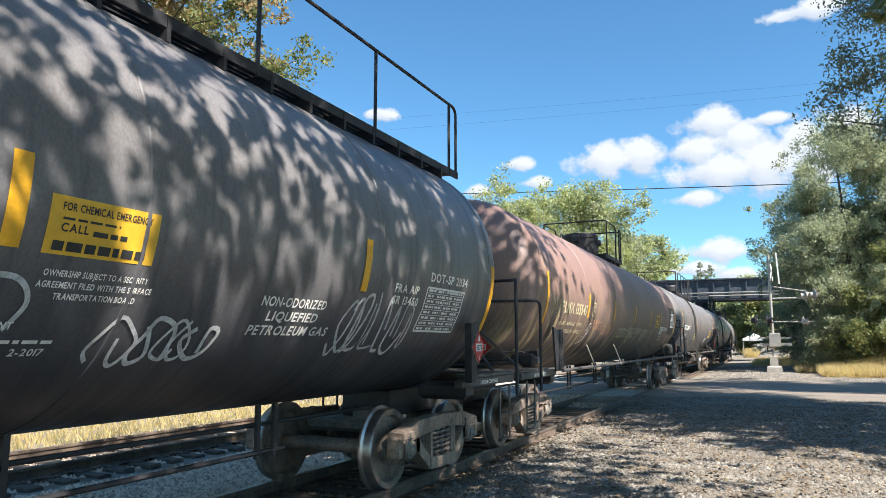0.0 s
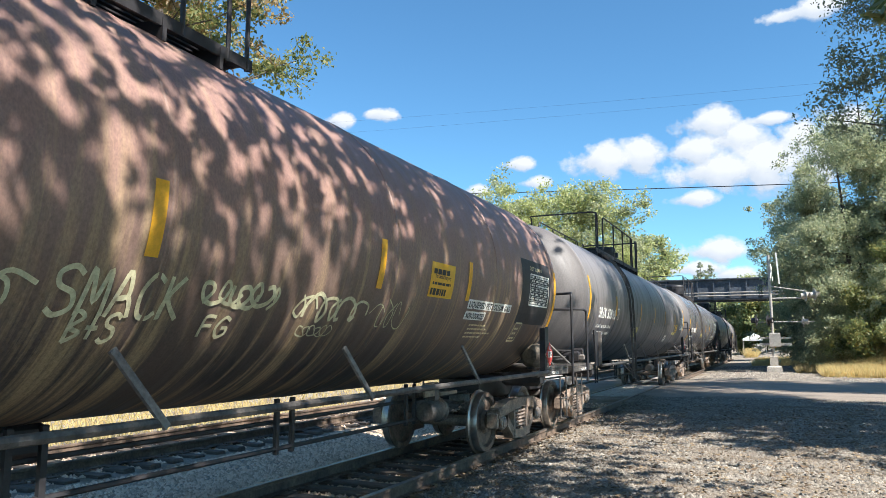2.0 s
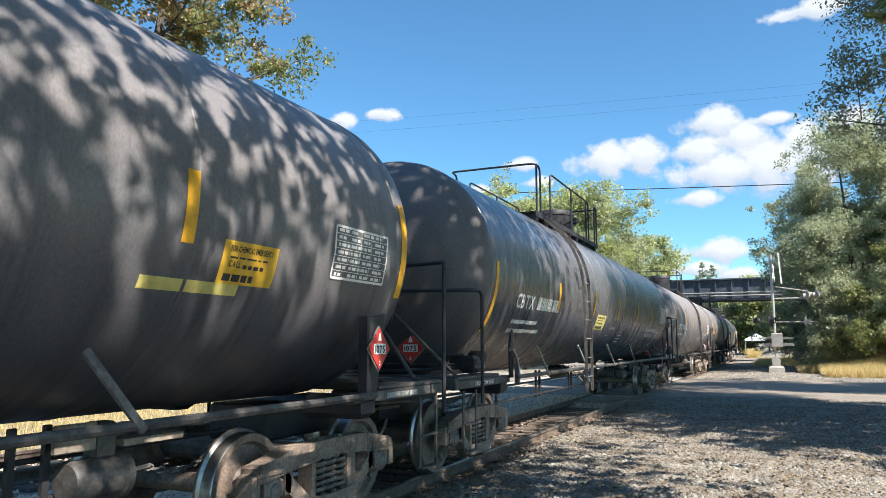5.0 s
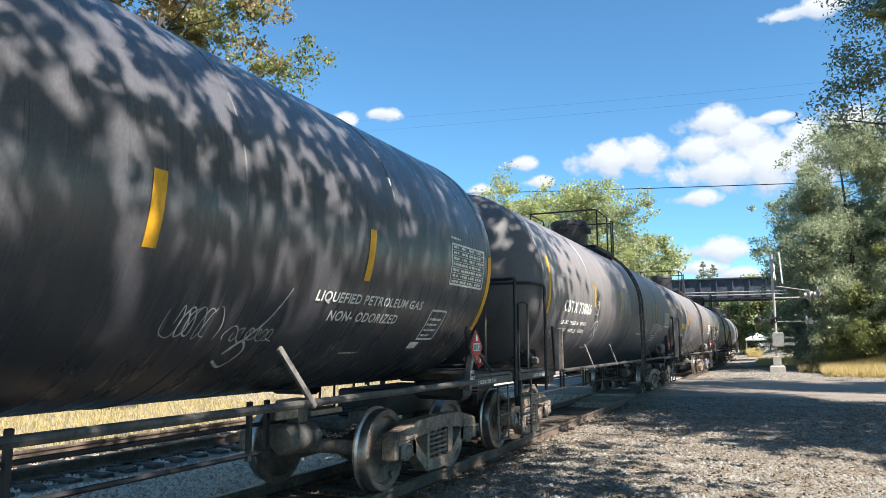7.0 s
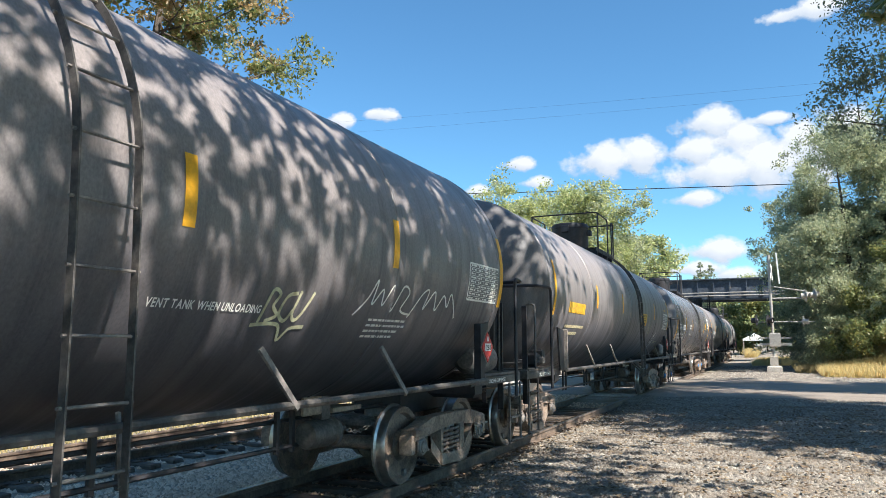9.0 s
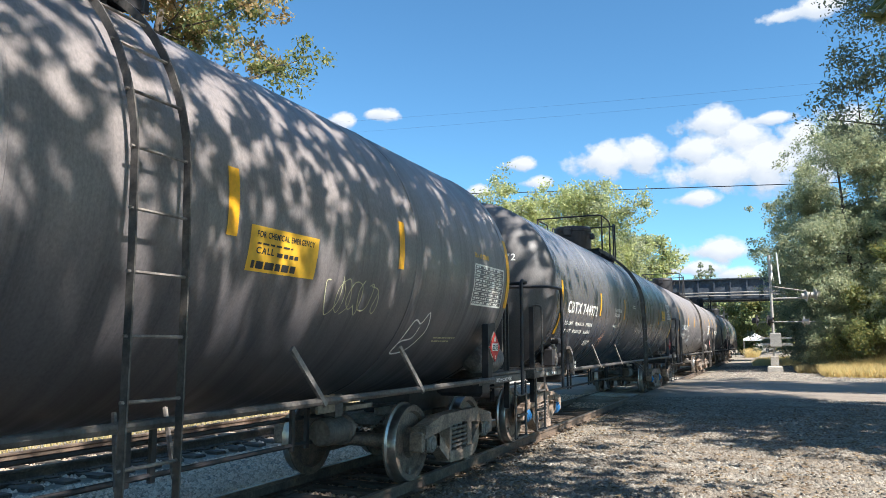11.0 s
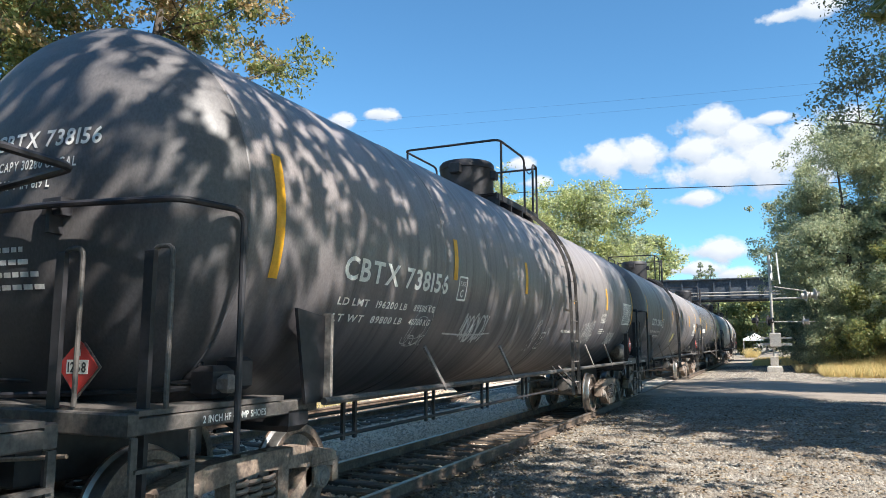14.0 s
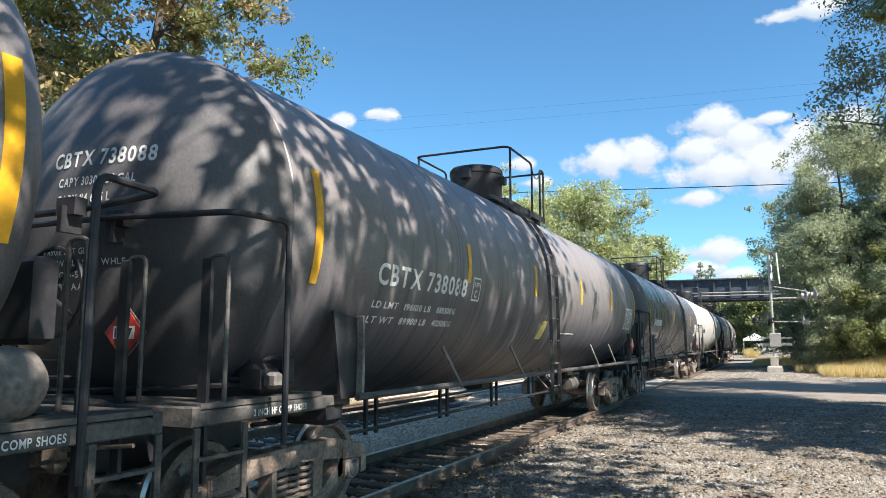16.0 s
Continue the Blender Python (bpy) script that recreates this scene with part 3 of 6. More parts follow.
        part("brake_rigging", Shape().box((0.30, y + 0.15, 0.92), (0.50, y + 0.75, 0.97)).box((0.50, y - 0.45, 0.93), (0.53, y - 0.12, 1.13), 0, None, 0.01), TAN_STEEL, car, "tan brake rigging bracket")
    for k in range(5):
        y = -hs + 3.2 + (2 * hs - 6.4) * k / 4
        for dy in (-0.13, 0.13):
            part("pipe_hanger", Shape().box((0.30, y + dy - 0.025, 0.56), (0.34, y + dy + 0.025, 1.12), 0, None, 0.006), STEEL_BLACK, car)
    # outlet skid below the middle
    part("bottom_outlet", Shape().box((-0.2, -0.26, 0.84), (0.2, 0.26, 1.16), 0, None, 0.08), STEEL_BLACK, car)

    # bolster plates beside the tank
    for s in (-1, 1):
        for e in (-1, 1):
            y, f = e * (hs - 0.62), -e
            part("bolster", Shape().box((s * 1.12 - 0.33, y - 0.13, 0.98), (s * 1.12 + 0.33, y + 0.13, 1.20), 0, None, 0.05), STEEL_BLACK, car)
            b = Shape()
            lo, hi = sorted((y - 0.12 * f, y + 0.20 * f))
            if slim or jack:
                b.add([(s * w, y + q * f, z) for w in (1.53, 1.50) for q, z in ((0.06, 1.66), (0.12, 1.84), (0.17, 1.88), (0.20, 1.82), (0.16, 1.55), (0.20, 1.20), (0.06, 1.20))],
                      [(0, 1, 2, 3, 4, 5, 6), (13, 12, 11, 10, 9, 8, 7)] + [(k, k + 7, (k + 1) % 7 + 7, (k + 1) % 7) for k in range(7)])
                part("bolster_plate", b, STEEL_BLACK, car)
                jp = Shape().tube([(s * 1.56, y + 0.02 * f, 1.60), (s * 1.57, y + 0.16 * f, 1.50), (s * 1.57, y + 0.24 * f, 1.34), (s * 1.57, y + 0.24 * f, 1.12)], 0.045, 4)
                part("jacking_post", jp, STEEL_GREY, car)
                if s > 0:
                    part("lettering", write("JACK", 0.13, 0.045, lambda u, v, l: (1.622, y + 0.24 * f - 0.065 + u, 1.31 + v)), LETTER, car)
                    part("lettering", write("HERE", 0.13, 0.045, lambda u, v, l: (1.622, y + 0.24 * f - 0.065 + u, 1.24 + v)), LETTER, car)
                continue
            b.add([(s * 1.53, y - 0.16 * f, 1.96), (s * 1.53, y + 0.26 * f, 1.90), (s * 1.53, y + 0.22 * f, 1.20), (s * 1.53, y - 0.02 * f, 1.20), (s * 1.50, y - 0.16 * f, 1.96), (s * 1.50, y + 0.26 * f, 1.90),
                   (s * 1.50, y + 0.22 * f, 1.20), (s * 1.50, y - 0.02 * f, 1.20)], [(0, 1, 2, 3), (7, 6, 5, 4), (0, 4, 5, 1), (1, 5, 6, 2), (2, 6, 7, 3), (3, 7, 4, 0)])
            part("bolster_plate", b, STEEL_BLACK, car)
            c = sorted((y + 0.22 * f, y + 0.28 * f))
            part("bolster_post", Shape().box((s * 1.55 - 0.05, c[0] + 0.01, 1.20), (s * 1.55 + 0.04, c[1] - 0.01, 1.93), 0, None, 0.01), STEEL_GREY if e < 0 else STEEL_BLACK, car)

    # top platform, housing and railing
    p0, p1 = platform
    top = axis + radius
    pl = Shape()
    zt = axis + math.sqrt(radius ** 2 - 0.9 ** 2) + 0.20
    for sx in (-1, 1):
        for xx in (0.62, 0.69, 0.76, 0.83):
            pl.box((sx * xx - 0.022, p0, zt - 0.025), (sx * xx + 0.022, p1, zt))
        pl.box((sx * 0.90 - 0.012, p0, zt - 0.09), (sx * 0.90 + 0.012, p1, zt + 0.01))
        y = p0 + 0.1
        while y < p1:
            pl.box((sx * 0.76 - 0.16, y - 0.02, zt - 0.20), (sx * 0.76 + 0.16, y + 0.02, zt - 0.02))
            y += 0.62
    pl.box((-0.9, p1 - 0.45, zt - 0.02), (0.9, p1, zt)).box((-0.9, p0, zt - 0.02), (0.9, p0 + 0.3, zt))
    part("platform", pl, STEEL_BLACK, car, "black steel grating platform")
    zr = zt + 0.95
    r = 0.021
    a0, a1 = max(p0, -0.75), min(p1 - 0.82, 0.65)
    if p1 - p0 < 3.2:
        part("railing", Shape().tube(rounded([(0.9, a1, zt - 0.08), (0.9, a1, zr), (0.9, a0, zr), (-0.9, a0, zr), (-0.9, a1, zr), (-0.9, a1, zt - 0.08)], 0.14), r, 8), STEEL_BLACK, car, smooth=True)
        part("rail_post", Shape().tube([(0.9, a0 + 0.12, zt - 0.1), (0.9, a0 + 0.12, zr - 0.02)], r, 8), STEEL_BLACK, car)
        part("rail_post", Shape().tube([(-0.9, a0 + 0.12, zt - 0.1), (-0.9, a0 + 0.12, zr - 0.02)], r, 8), STEEL_BLACK, car)
    else:
        g0, g1 = p0 + 0.05, p1 - (0.95 if p1 - p0 < 12 else 0.06)
        if ladder:
            part("railing", Shape().tube(rounded([(0.9, ladder[0] - 0.2, zt - 0.08), (0.9, ladder[0] - 0.2, zr - 0.04), (0.9, p0 + 0.05, zr), (-0.9, p0 + 0.05, zr), (-0.9, ladder[0] - 0.2, zr), (-0.9, ladder[0] - 0.2, zt - 0.08)], 0.14), r, 8), STEEL_BLACK, car, smooth=True)
            part("rail_post", Shape().tube([(0.9, p0 + 0.1, zt - 0.1), (0.9, p0 + 0.1, zr)], r, 8), STEEL_BLACK, car)
            g0 = ladder[1] + 0.05
        for sx in (-1, 1):
            part("railing", Shape().tube(rounded([(sx * 0.9, g1, zt - 0.08), (sx * 0.9, g1, zr), (sx * 0.9, g0, zr), (sx * 0.9, g0, zt - 0.08)], 0.14), r, 8), STEEL_BLACK, car, smooth=True)
            y = g1 - 0.24
            while y > g0 + 0.4:
                part("rail_post", Shape().tube([(sx * 0.9, y, zt - 0.1), (sx * 0.9, y, zr)], r, 8), STEEL_BLACK, car)
                y -= 1.4 if ladder else 2.1
    loop = p1 - p0 < 12
    if loop:
        part("railing", Shape().tube(rounded([(0.9, p1 - 0.06, zt - 0.1), (0.9, p1 - 0.06, zr), (0.9, p1 - 0.3, zr), (0.9, p1 - 0.3, zt - 0.1)], 0.07), r, 8)
             .tube([(0.9, p1 - 0.1, zr - 0.04), (-0.9, p1 - 0.1, zr - 0.04)], r, 8)
             .tube(rounded([(-0.9, p1 - 0.06, zt - 0.1), (-0.9, p1 - 0.06, zr), (-0.9, p1 - 0.3, zr), (-0.9, p1 - 0.3, zt - 0.1)], 0.07), r, 8), STEEL_BLACK, car, smooth=True)
        chain = [Vector((0.9, a1 + (p1 - 0.3 - a1) * k / 8, zr - 0.1 - 0.14 * math.sin(math.pi * k / 8))) for k in range(9)] if p1 - p0 < 3.2 else \
            [Vector((0.9, p1 - 0.95 + 0.65 * k / 8, zr - 0.1 - 0.14 * math.sin(math.pi * k / 8))) for k in range(9)]
        part("safety_chain", Shape().tube(chain, 0.010, 5), STEEL_BLACK, car)
    dr, dh = dome
    part("valve_housing", Shape().turned([(dr * 0.98, top - 0.12), (dr, top - 0.10), (dr, top + dh - 0.16), (dr * 1.03, top + dh - 0.15), (dr * 1.03, top + dh - 0.07), (dr * 0.95, top + dh - 0.02), (0.0, top + dh + 0.02)],
                                         "z", (0, 0, 0), 36).box((dr - 0.02, -0.07, top + dh - 0.36), (dr + 0.10, 0.07, top + dh - 0.2), 0, None, 0.02)
         .box((-0.1, -dr - 0.1, top + dh - 0.3), (0.1, -dr + 0.02, top + dh - 0.1), 0, None, 0.02), paint if pale else STEEL_BLACK, car, smooth=True, m=pose(0, housing_y, 0))

    # ladder from the pipe rail up over the flank
    if ladder:
        arc = []
        ladder_ob = None
        for k in range(13):
            a = radians(66 - k * 5.6)
            arc.append(((radius + 0.10) * math.cos(a), axis + (radius + 0.10) * math.sin(a)))
        arc += [(radius + 0.115, 2.2), (radius + 0.12, 1.4), (radius + 0.12, 0.78)]
        for y in ladder:
            lad = Shape()
            pts = [Vector((px, y, pz)) for px, pz in arc]
            vs = []
            for i, q in enumerate(pts):
                d = (pts[min(i + 1, len(pts) - 1)] - pts[max(i - 1, 0)]).normalized()
                o = Vector((d.z, 0, -d.x)) * 0.028
                vs += [q + o + Vector((0, 0.006, 0)), q - o + Vector((0, 0.006, 0)), q - o - Vector((0, 0.006, 0)), q + o - Vector((0, 0.006, 0))]
            lad.add(vs, [(4 * i + j, 4 * i + (j + 1) % 4, 4 * i + 4 + (j + 1) % 4, 4 * i + 4 + j) for i in range(len(pts) - 1) for j in range(4)])
            if ladder_ob is None:
                ladder_ob = part("ladder", lad, DECK_STEEL, car, "grimy steel side ladder")
            else:
                part("stile", lad, DECK_STEEL, ladder_ob)
        dist = 0.0
        for q, w in zip(arc, arc[1:]):
            seg = math.hypot(w[0] - q[0], w[1] - q[1])
            while dist < seg:
                t = dist / seg
                px, pz = q[0] + (w[0] - q[0]) * t, q[1] + (w[1] - q[1]) * t
                part("rung", Shape().tube([(px, ladder[0] - 0.03, pz), (px, ladder[1] + 0.03, pz)], 0.011, 6), STEEL_GREY, ladder_ob)
                dist += 0.36
            dist -= seg
        br = Shape()
        for y in ladder:
            br.tube([(radius + 0.1, y, 0.9), (1.25, y + 0.35, 1.25)], 0.018, 6)
        part("ladder_brace", br, STEEL_GREY, car)

    # ends
    for e in (-1, 1):
        turn = pose(0, e * hs, 0, 0, 0, 0 if e < 0 else 180) @ pose(0, 0.12, 0)
        part("end_deck", shared("end_deck", end_deck_shape, DECK_STEEL), None, car, m=turn)
        part("end_sill", shared("end_sill", end_sill_shape, DECK_STEEL), None, car, m=turn)
        part("draft_sill", shared("draft_sill", draft_sill_shape, STEEL_BLACK), None, car, m=turn)
        for sx in (-1, 1):
            part("side_sill", shared("side_sill", side_sill_shape, DECK_STEEL), None, car, m=turn @ pose(sx * 1.40, 0, 0))
        part("lettering", write("2 INCH HF COMP SHOES", 0.66, 0.05, lambda u, v, l: (1.456, e * (hs + 0.10) - 0.36 + u, 1.15 + v)), LETTER, car)
        part("coupler", shared("coupler", coupler_shape, TRUCK_RUST), None, car, "rusty knuckle coupler", m=turn)
        if short:
            part("end_railing", shared("end_rail", end_rail_shape, STEEL_BLACK, True), None, car, m=turn @ Matrix.Diagonal((1.05, 1.06, 1.0, 1.0)) if slim else turn)
        else:
            part("end_railing", shared("low_end_rail" if e < 0 else "high_end_rail", lambda: end_rail_shape(-0.80, 2.34 if e < 0 else 2.6), STEEL_BLACK, True), None, car, m=turn)
        if short:
            for x, gy in (((0.72, -1.12), (1.36, -0.98), (-0.9, -1.14)) if e < 0 else ((-1.3, -0.7), (0.9, -1.1))):
                part("grab_iron", shared("grab", grab_shape, [DECK_STEEL, STEEL_BLACK], True), None, car, m=turn @ pose(x, gy, 1.28))
            for sx in (-1, 1):
                part("corner_step", shared("step", step_shape, DECK_STEEL), None, car, m=turn @ pose(sx * 1.46, -0.92, 0, 0, 0, 90))
        else:
            for sx in (-1, 1):
                part("rail_brace", shared("rail_brace", rail_brace_shape, DECK_STEEL, True), None, car, m=turn @ pose(0, 0, 0, 0, 0, 0) @ Matrix.Diagonal((sx, 1.0, 1.0, 1.0)))
                part("stirrup_step", shared("stirrup", stirrup_shape, DECK_STEEL), None, car, m=turn @ pose(sx * 1.46, -0.78, 0, 0, 0, 90))
        if e < 0:
            part("brake_gear", shared("brake_gear", brake_gear_shape, [STEEL_BLACK, STEEL_GREY, STEEL_BLACK], True), None, car, "grey brake valve with pipes", m=turn @ pose(0.08, 0.42 if slim else 0, 0))
            if slim:
                part("brake_valve", shared("valve_cluster", valve_cluster_shape, [STEEL_BLACK, STEEL_GREY], True), None, car, "black brake valve cluster", m=turn)
        elif reservoir:
            part("air_reservoir", Shape().turned([(0.0, -0.42), (0.12, -0.41), (0.19, -0.34), (0.205, -0.26), (0.205, 0.26), (0.19, 0.34), (0.12, 0.41), (0.0, 0.42)], "y", (1.18, hs - 0.02, 1.46), 24)
                 .box((1.08, hs - 0.24, 1.22), (1.28, hs - 0.18, 1.36)).box((1.08, hs + 0.14, 1.22), (1.28, hs + 0.20, 1.36)), TAN_STEEL if paint is BROWN_RUST else STEEL_GREY, car, "dusty tan air reservoir" if paint is BROWN_RUST else "dusty grey air reservoir", smooth=True)
        if e > 0:
            part("hand_brake", shared("hand_wheel", hand_wheel_shape, STEEL_BLACK, True), None, car, "hand brake wheel", m=turn @ pose(-0.55, -1.05, 2.02))
        truck(car, e * (hs - 0.62), cap)
    placard(car, pose(1.61, hs - 0.70, placard_z, 0, 0, 90), number, klass)
    placard(car, pose(head_placard[0], front_head(*head_placard).y - 0.07, head_placard[1]), number, klass)

    # marks on the near flank
    def put(kind, data, where):
        if kind == "text":
            u0, u1, z, h, body, mat = data
            part("lettering", write(body, u1 - u0, h, lambda u, v, l: where(u0 + u, z + v, l)), mat, car)
        elif kind == "bars":
            u0, z0, u1, z1, rows, cols, mat = data
            part("small_print", bars(u0, z0, u1, z1, rows, where, rng, 0.42, cols), mat, car)
        elif kind == "sign":
            u0, z0, u1, z1, mat = data
            part("sign_panel", patch(u0, z0, u1, z1, where, 0.003, 6), mat, car)
        elif kind == "frame":
            u0, z0, u1, z1, mat = data
            sh = Shape()
            for line in (((u0, z0), (u1, z0)), ((u1, z0), (u1, z1)), ((u1, z1), (u0, z1)), ((u0, z1), (u0, z0))):
                q = ribbon([line[0], tuple((a + b) / 2 for a, b in zip(*line)), line[1]], 0.022, where, 0.006)
                sh.add(q.v, q.f)
            part("painted_frame", sh, mat, car)
        elif kind == "scribble":
            u0, z0, w, h, strokes, mat = data
            part("graffiti", scribble(u0, z0, w, h, strokes, rng, where), mat, car, "sprayed scribble")
        elif kind == "spray":
            u0, z0, w, h, strokes, mat = data
            part("graffiti", scribble(u0, z0, w, h, strokes, rng, where, 0.03), mat, car, "broad sprayed scrawl")
        elif kind == "line":
            pts, w, mat = data
            part("graffiti", ribbon(smooth_line(pts), w, where), mat, car, "sprayed line drawing")

    for kind, *data in marks:
        put(kind, data, side)
    for kind, *data in head_marks:
        put(kind, data, front_head)
    return car, mid


# ---- the train ----
def consolidated(u, z0=2.50, w=0.95, h=0.52, rows=7):
    """The framed table of test dates near a car's rear end."""
    step = h / rows
    lines = [("line", [(u, z0 + step * k), (u + w / 2, z0 + step * k), (u + w, z0 + step * k)], 0.006, LETTER) for k in range(1, rows)]
    lines += [("line", [(u + w * q, z0), (u + w * q, z0 + h / 2), (u + w * q, z0 + h)], 0.006, LETTER) for q in (0.46, 0.66, 0.84)]
    return [("frame", u, z0, u + w, z0 + h, LETTER), ("bars", u + 0.04, z0 + 0.3 * step, u + w - 0.03, z0 + h + 0.3 * step, rows, 4, LETTER)] + lines


def emergency(u, z0, w, h, mat=None):
    """A yellow emergency notice: its readable words, and bars for the call number."""
    return [("sign", u, z0, u + w, z0 + h, mat or SIGN_YELLOW), ("text", u + 0.07, u + w - 0.06, z0 + h * 0.76, h * 0.14, "FOR CHEMICAL EMERGENCY", LETTER_BLACK),
            ("bars", u + 0.08, z0 + h * 0.60, u + w - 0.08, z0 + h * 0.70, 1, 1, LETTER_BLACK), ("text", u + 0.08, u + w * 0.34, z0 + h * 0.40, h * 0.15, "CALL", LETTER_BLACK),
            ("bars", u + w * 0.38, z0 + h * 0.38, u + w * 0.95, z0 + h * 0.60, 1, 1, LETTER_BLACK), ("bars", u + 0.05, z0 + h * 0.07, u + w - 0.04, z0 + h * 0.46, 1, 1, LETTER_BLACK)]


def plate_c(u, z, mat=None, w=0.24, h=0.27):
    mat = mat or LETTER
    return [("frame", u, z, u + w, z + h, mat), ("text", u + 0.04, u + w - 0.04, z + h * 0.62, 0.055, "PLATE", mat), ("text", u + w / 2 - 0.045, u + w / 2 + 0.035, z + 0.035, 0.09, "C", mat)]


def reporting(u0, u1, body, z=2.25, h=0.21, mat=None, loads=()):
    mat = mat or LETTER
    out = [("text", u0, u1, z, h, body, mat)]
    for k, (a, b, c) in enumerate(loads):
        zz = z - 0.225 - 0.145 * k
        w = (u1 - u0) * 0.93
        out += [("text", u0 + 0.02, u0 + w * 0.27, zz, 0.068, a, mat), ("text", u0 + w * 0.34, u0 + w * 0.65, zz, 0.068, b, mat), ("text", u0 + w * 0.73, u0 + w * 0.98, zz, 0.068, c, mat)]
    return out


STROKES = {"S": ((1, .85), (.6, 1), (.1, .85), (.2, .6), (.8, .45), (.9, .15), (.4, 0), (0, .12)), "M": ((0, 0), (.15, 1), (.5, .3), (.85, 1), (1, 0)), "A": ((0, 0), (.45, 1), (.7, .5), (.25, .4), (.75, .42), (1, 0)),
           "C": ((1, .85), (.5, 1), (.05, .6), (.2, .1), (.7, 0), (1, .15)), "K": ((.1, 1), (.05, 0), (.08, .45), (.8, 1), (.2, .5), (1, 0)), "B": ((.1, 0), (.1, 1), (.8, .85), (.15, .5), (.9, .3), (.1, 0)),
           "F": ((.9, 1), (.1, .95), (.1, 0), (.1, .5), (.8, .55)), "G": ((1, .85), (.5, 1), (.05, .5), (.4, 0), (.95, .15), (.95, .45), (.5, .45)), "+": ((0, .5), (.8, .5), (.45, .5), (.4, .9), (.4, .1))}


def scrawl(word, u, z, w, h, width, mat):
    """Sprayed capitals drawn stroke by stroke."""
    step = w / len(word)
    return [("line", [(u + step * (k + 0.82 * a), z + h * b) for a, b in STROKES[ch]], width, mat) for k, ch in enumerate(word)]


FLEET = []
SHORT = 14.95                   # stripe to stripe of the general-purpose cars


def fleet(*args, **kw):
    FLEET.append(tank_car(*args, **kw))


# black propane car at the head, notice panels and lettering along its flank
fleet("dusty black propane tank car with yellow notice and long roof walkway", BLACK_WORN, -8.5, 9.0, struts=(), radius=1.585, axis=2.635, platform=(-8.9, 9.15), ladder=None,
      strips=(0, 5.4, 8.2, 10.82, 14.25, 17.5), stripe_z=2.16, end_z=1.75, number="1075", klass="2", seed=3, seams=(-5.8, -2.9, 0, 2.9, 5.8),
      marks=emergency(11.0, 2.15, 0.74, 0.31) + [
          ("text", 12.88, 13.74, 1.97, 0.075, "NON-ODORIZED", LETTER), ("text", 13.0, 13.68, 1.86, 0.075, "LIQUEFIED", LETTER), ("text", 12.85, 13.92, 1.75, 0.075, "PETROLEUM GAS", LETTER),
          ("text", 11.05, 11.75, 2.04, 0.035, "OWNERSHIP SUBJECT TO A SECURITY", LETTER), ("text", 11.03, 11.8, 1.98, 0.035, "AGREEMENT FILED WITH THE SURFACE", LETTER), ("text", 11.15, 11.7, 1.92, 0.035, "TRANSPORTATION BOARD", LETTER),
          ("text", 10.84, 11.0, 1.755, 0.04, "PAINT", LETTER), ("bars", 10.84, 1.68, 11.42, 1.725, 1, 1, LETTER), ("bars", 10.8, 1.61, 10.98, 1.655, 1, 1, LETTER), ("text", 11.06, 11.26, 1.615, 0.04, "2-2017", LETTER),
          ("text", 14.85, 15.38, 2.20, 0.085, "FRA AIP", LETTER), ("text", 14.85, 15.42, 2.08, 0.085, "SR 13450", LETTER), ("text", 15.62, 16.65, 2.36, 0.10, "DOT-SP 21134", LETTER),
          ("spray", 14.1, 1.5, 1.4, 0.72, 6, CHALK), ("spray", 11.62, 1.5, 0.95, 0.36, 4, CHALK), ("line", [(10.6, 2.0), (10.9, 2.02), (11.02, 1.9), (10.95, 1.75)], 0.03, CHALK)]
      + consolidated(15.58, 1.82, 1.02, 0.47, 8))

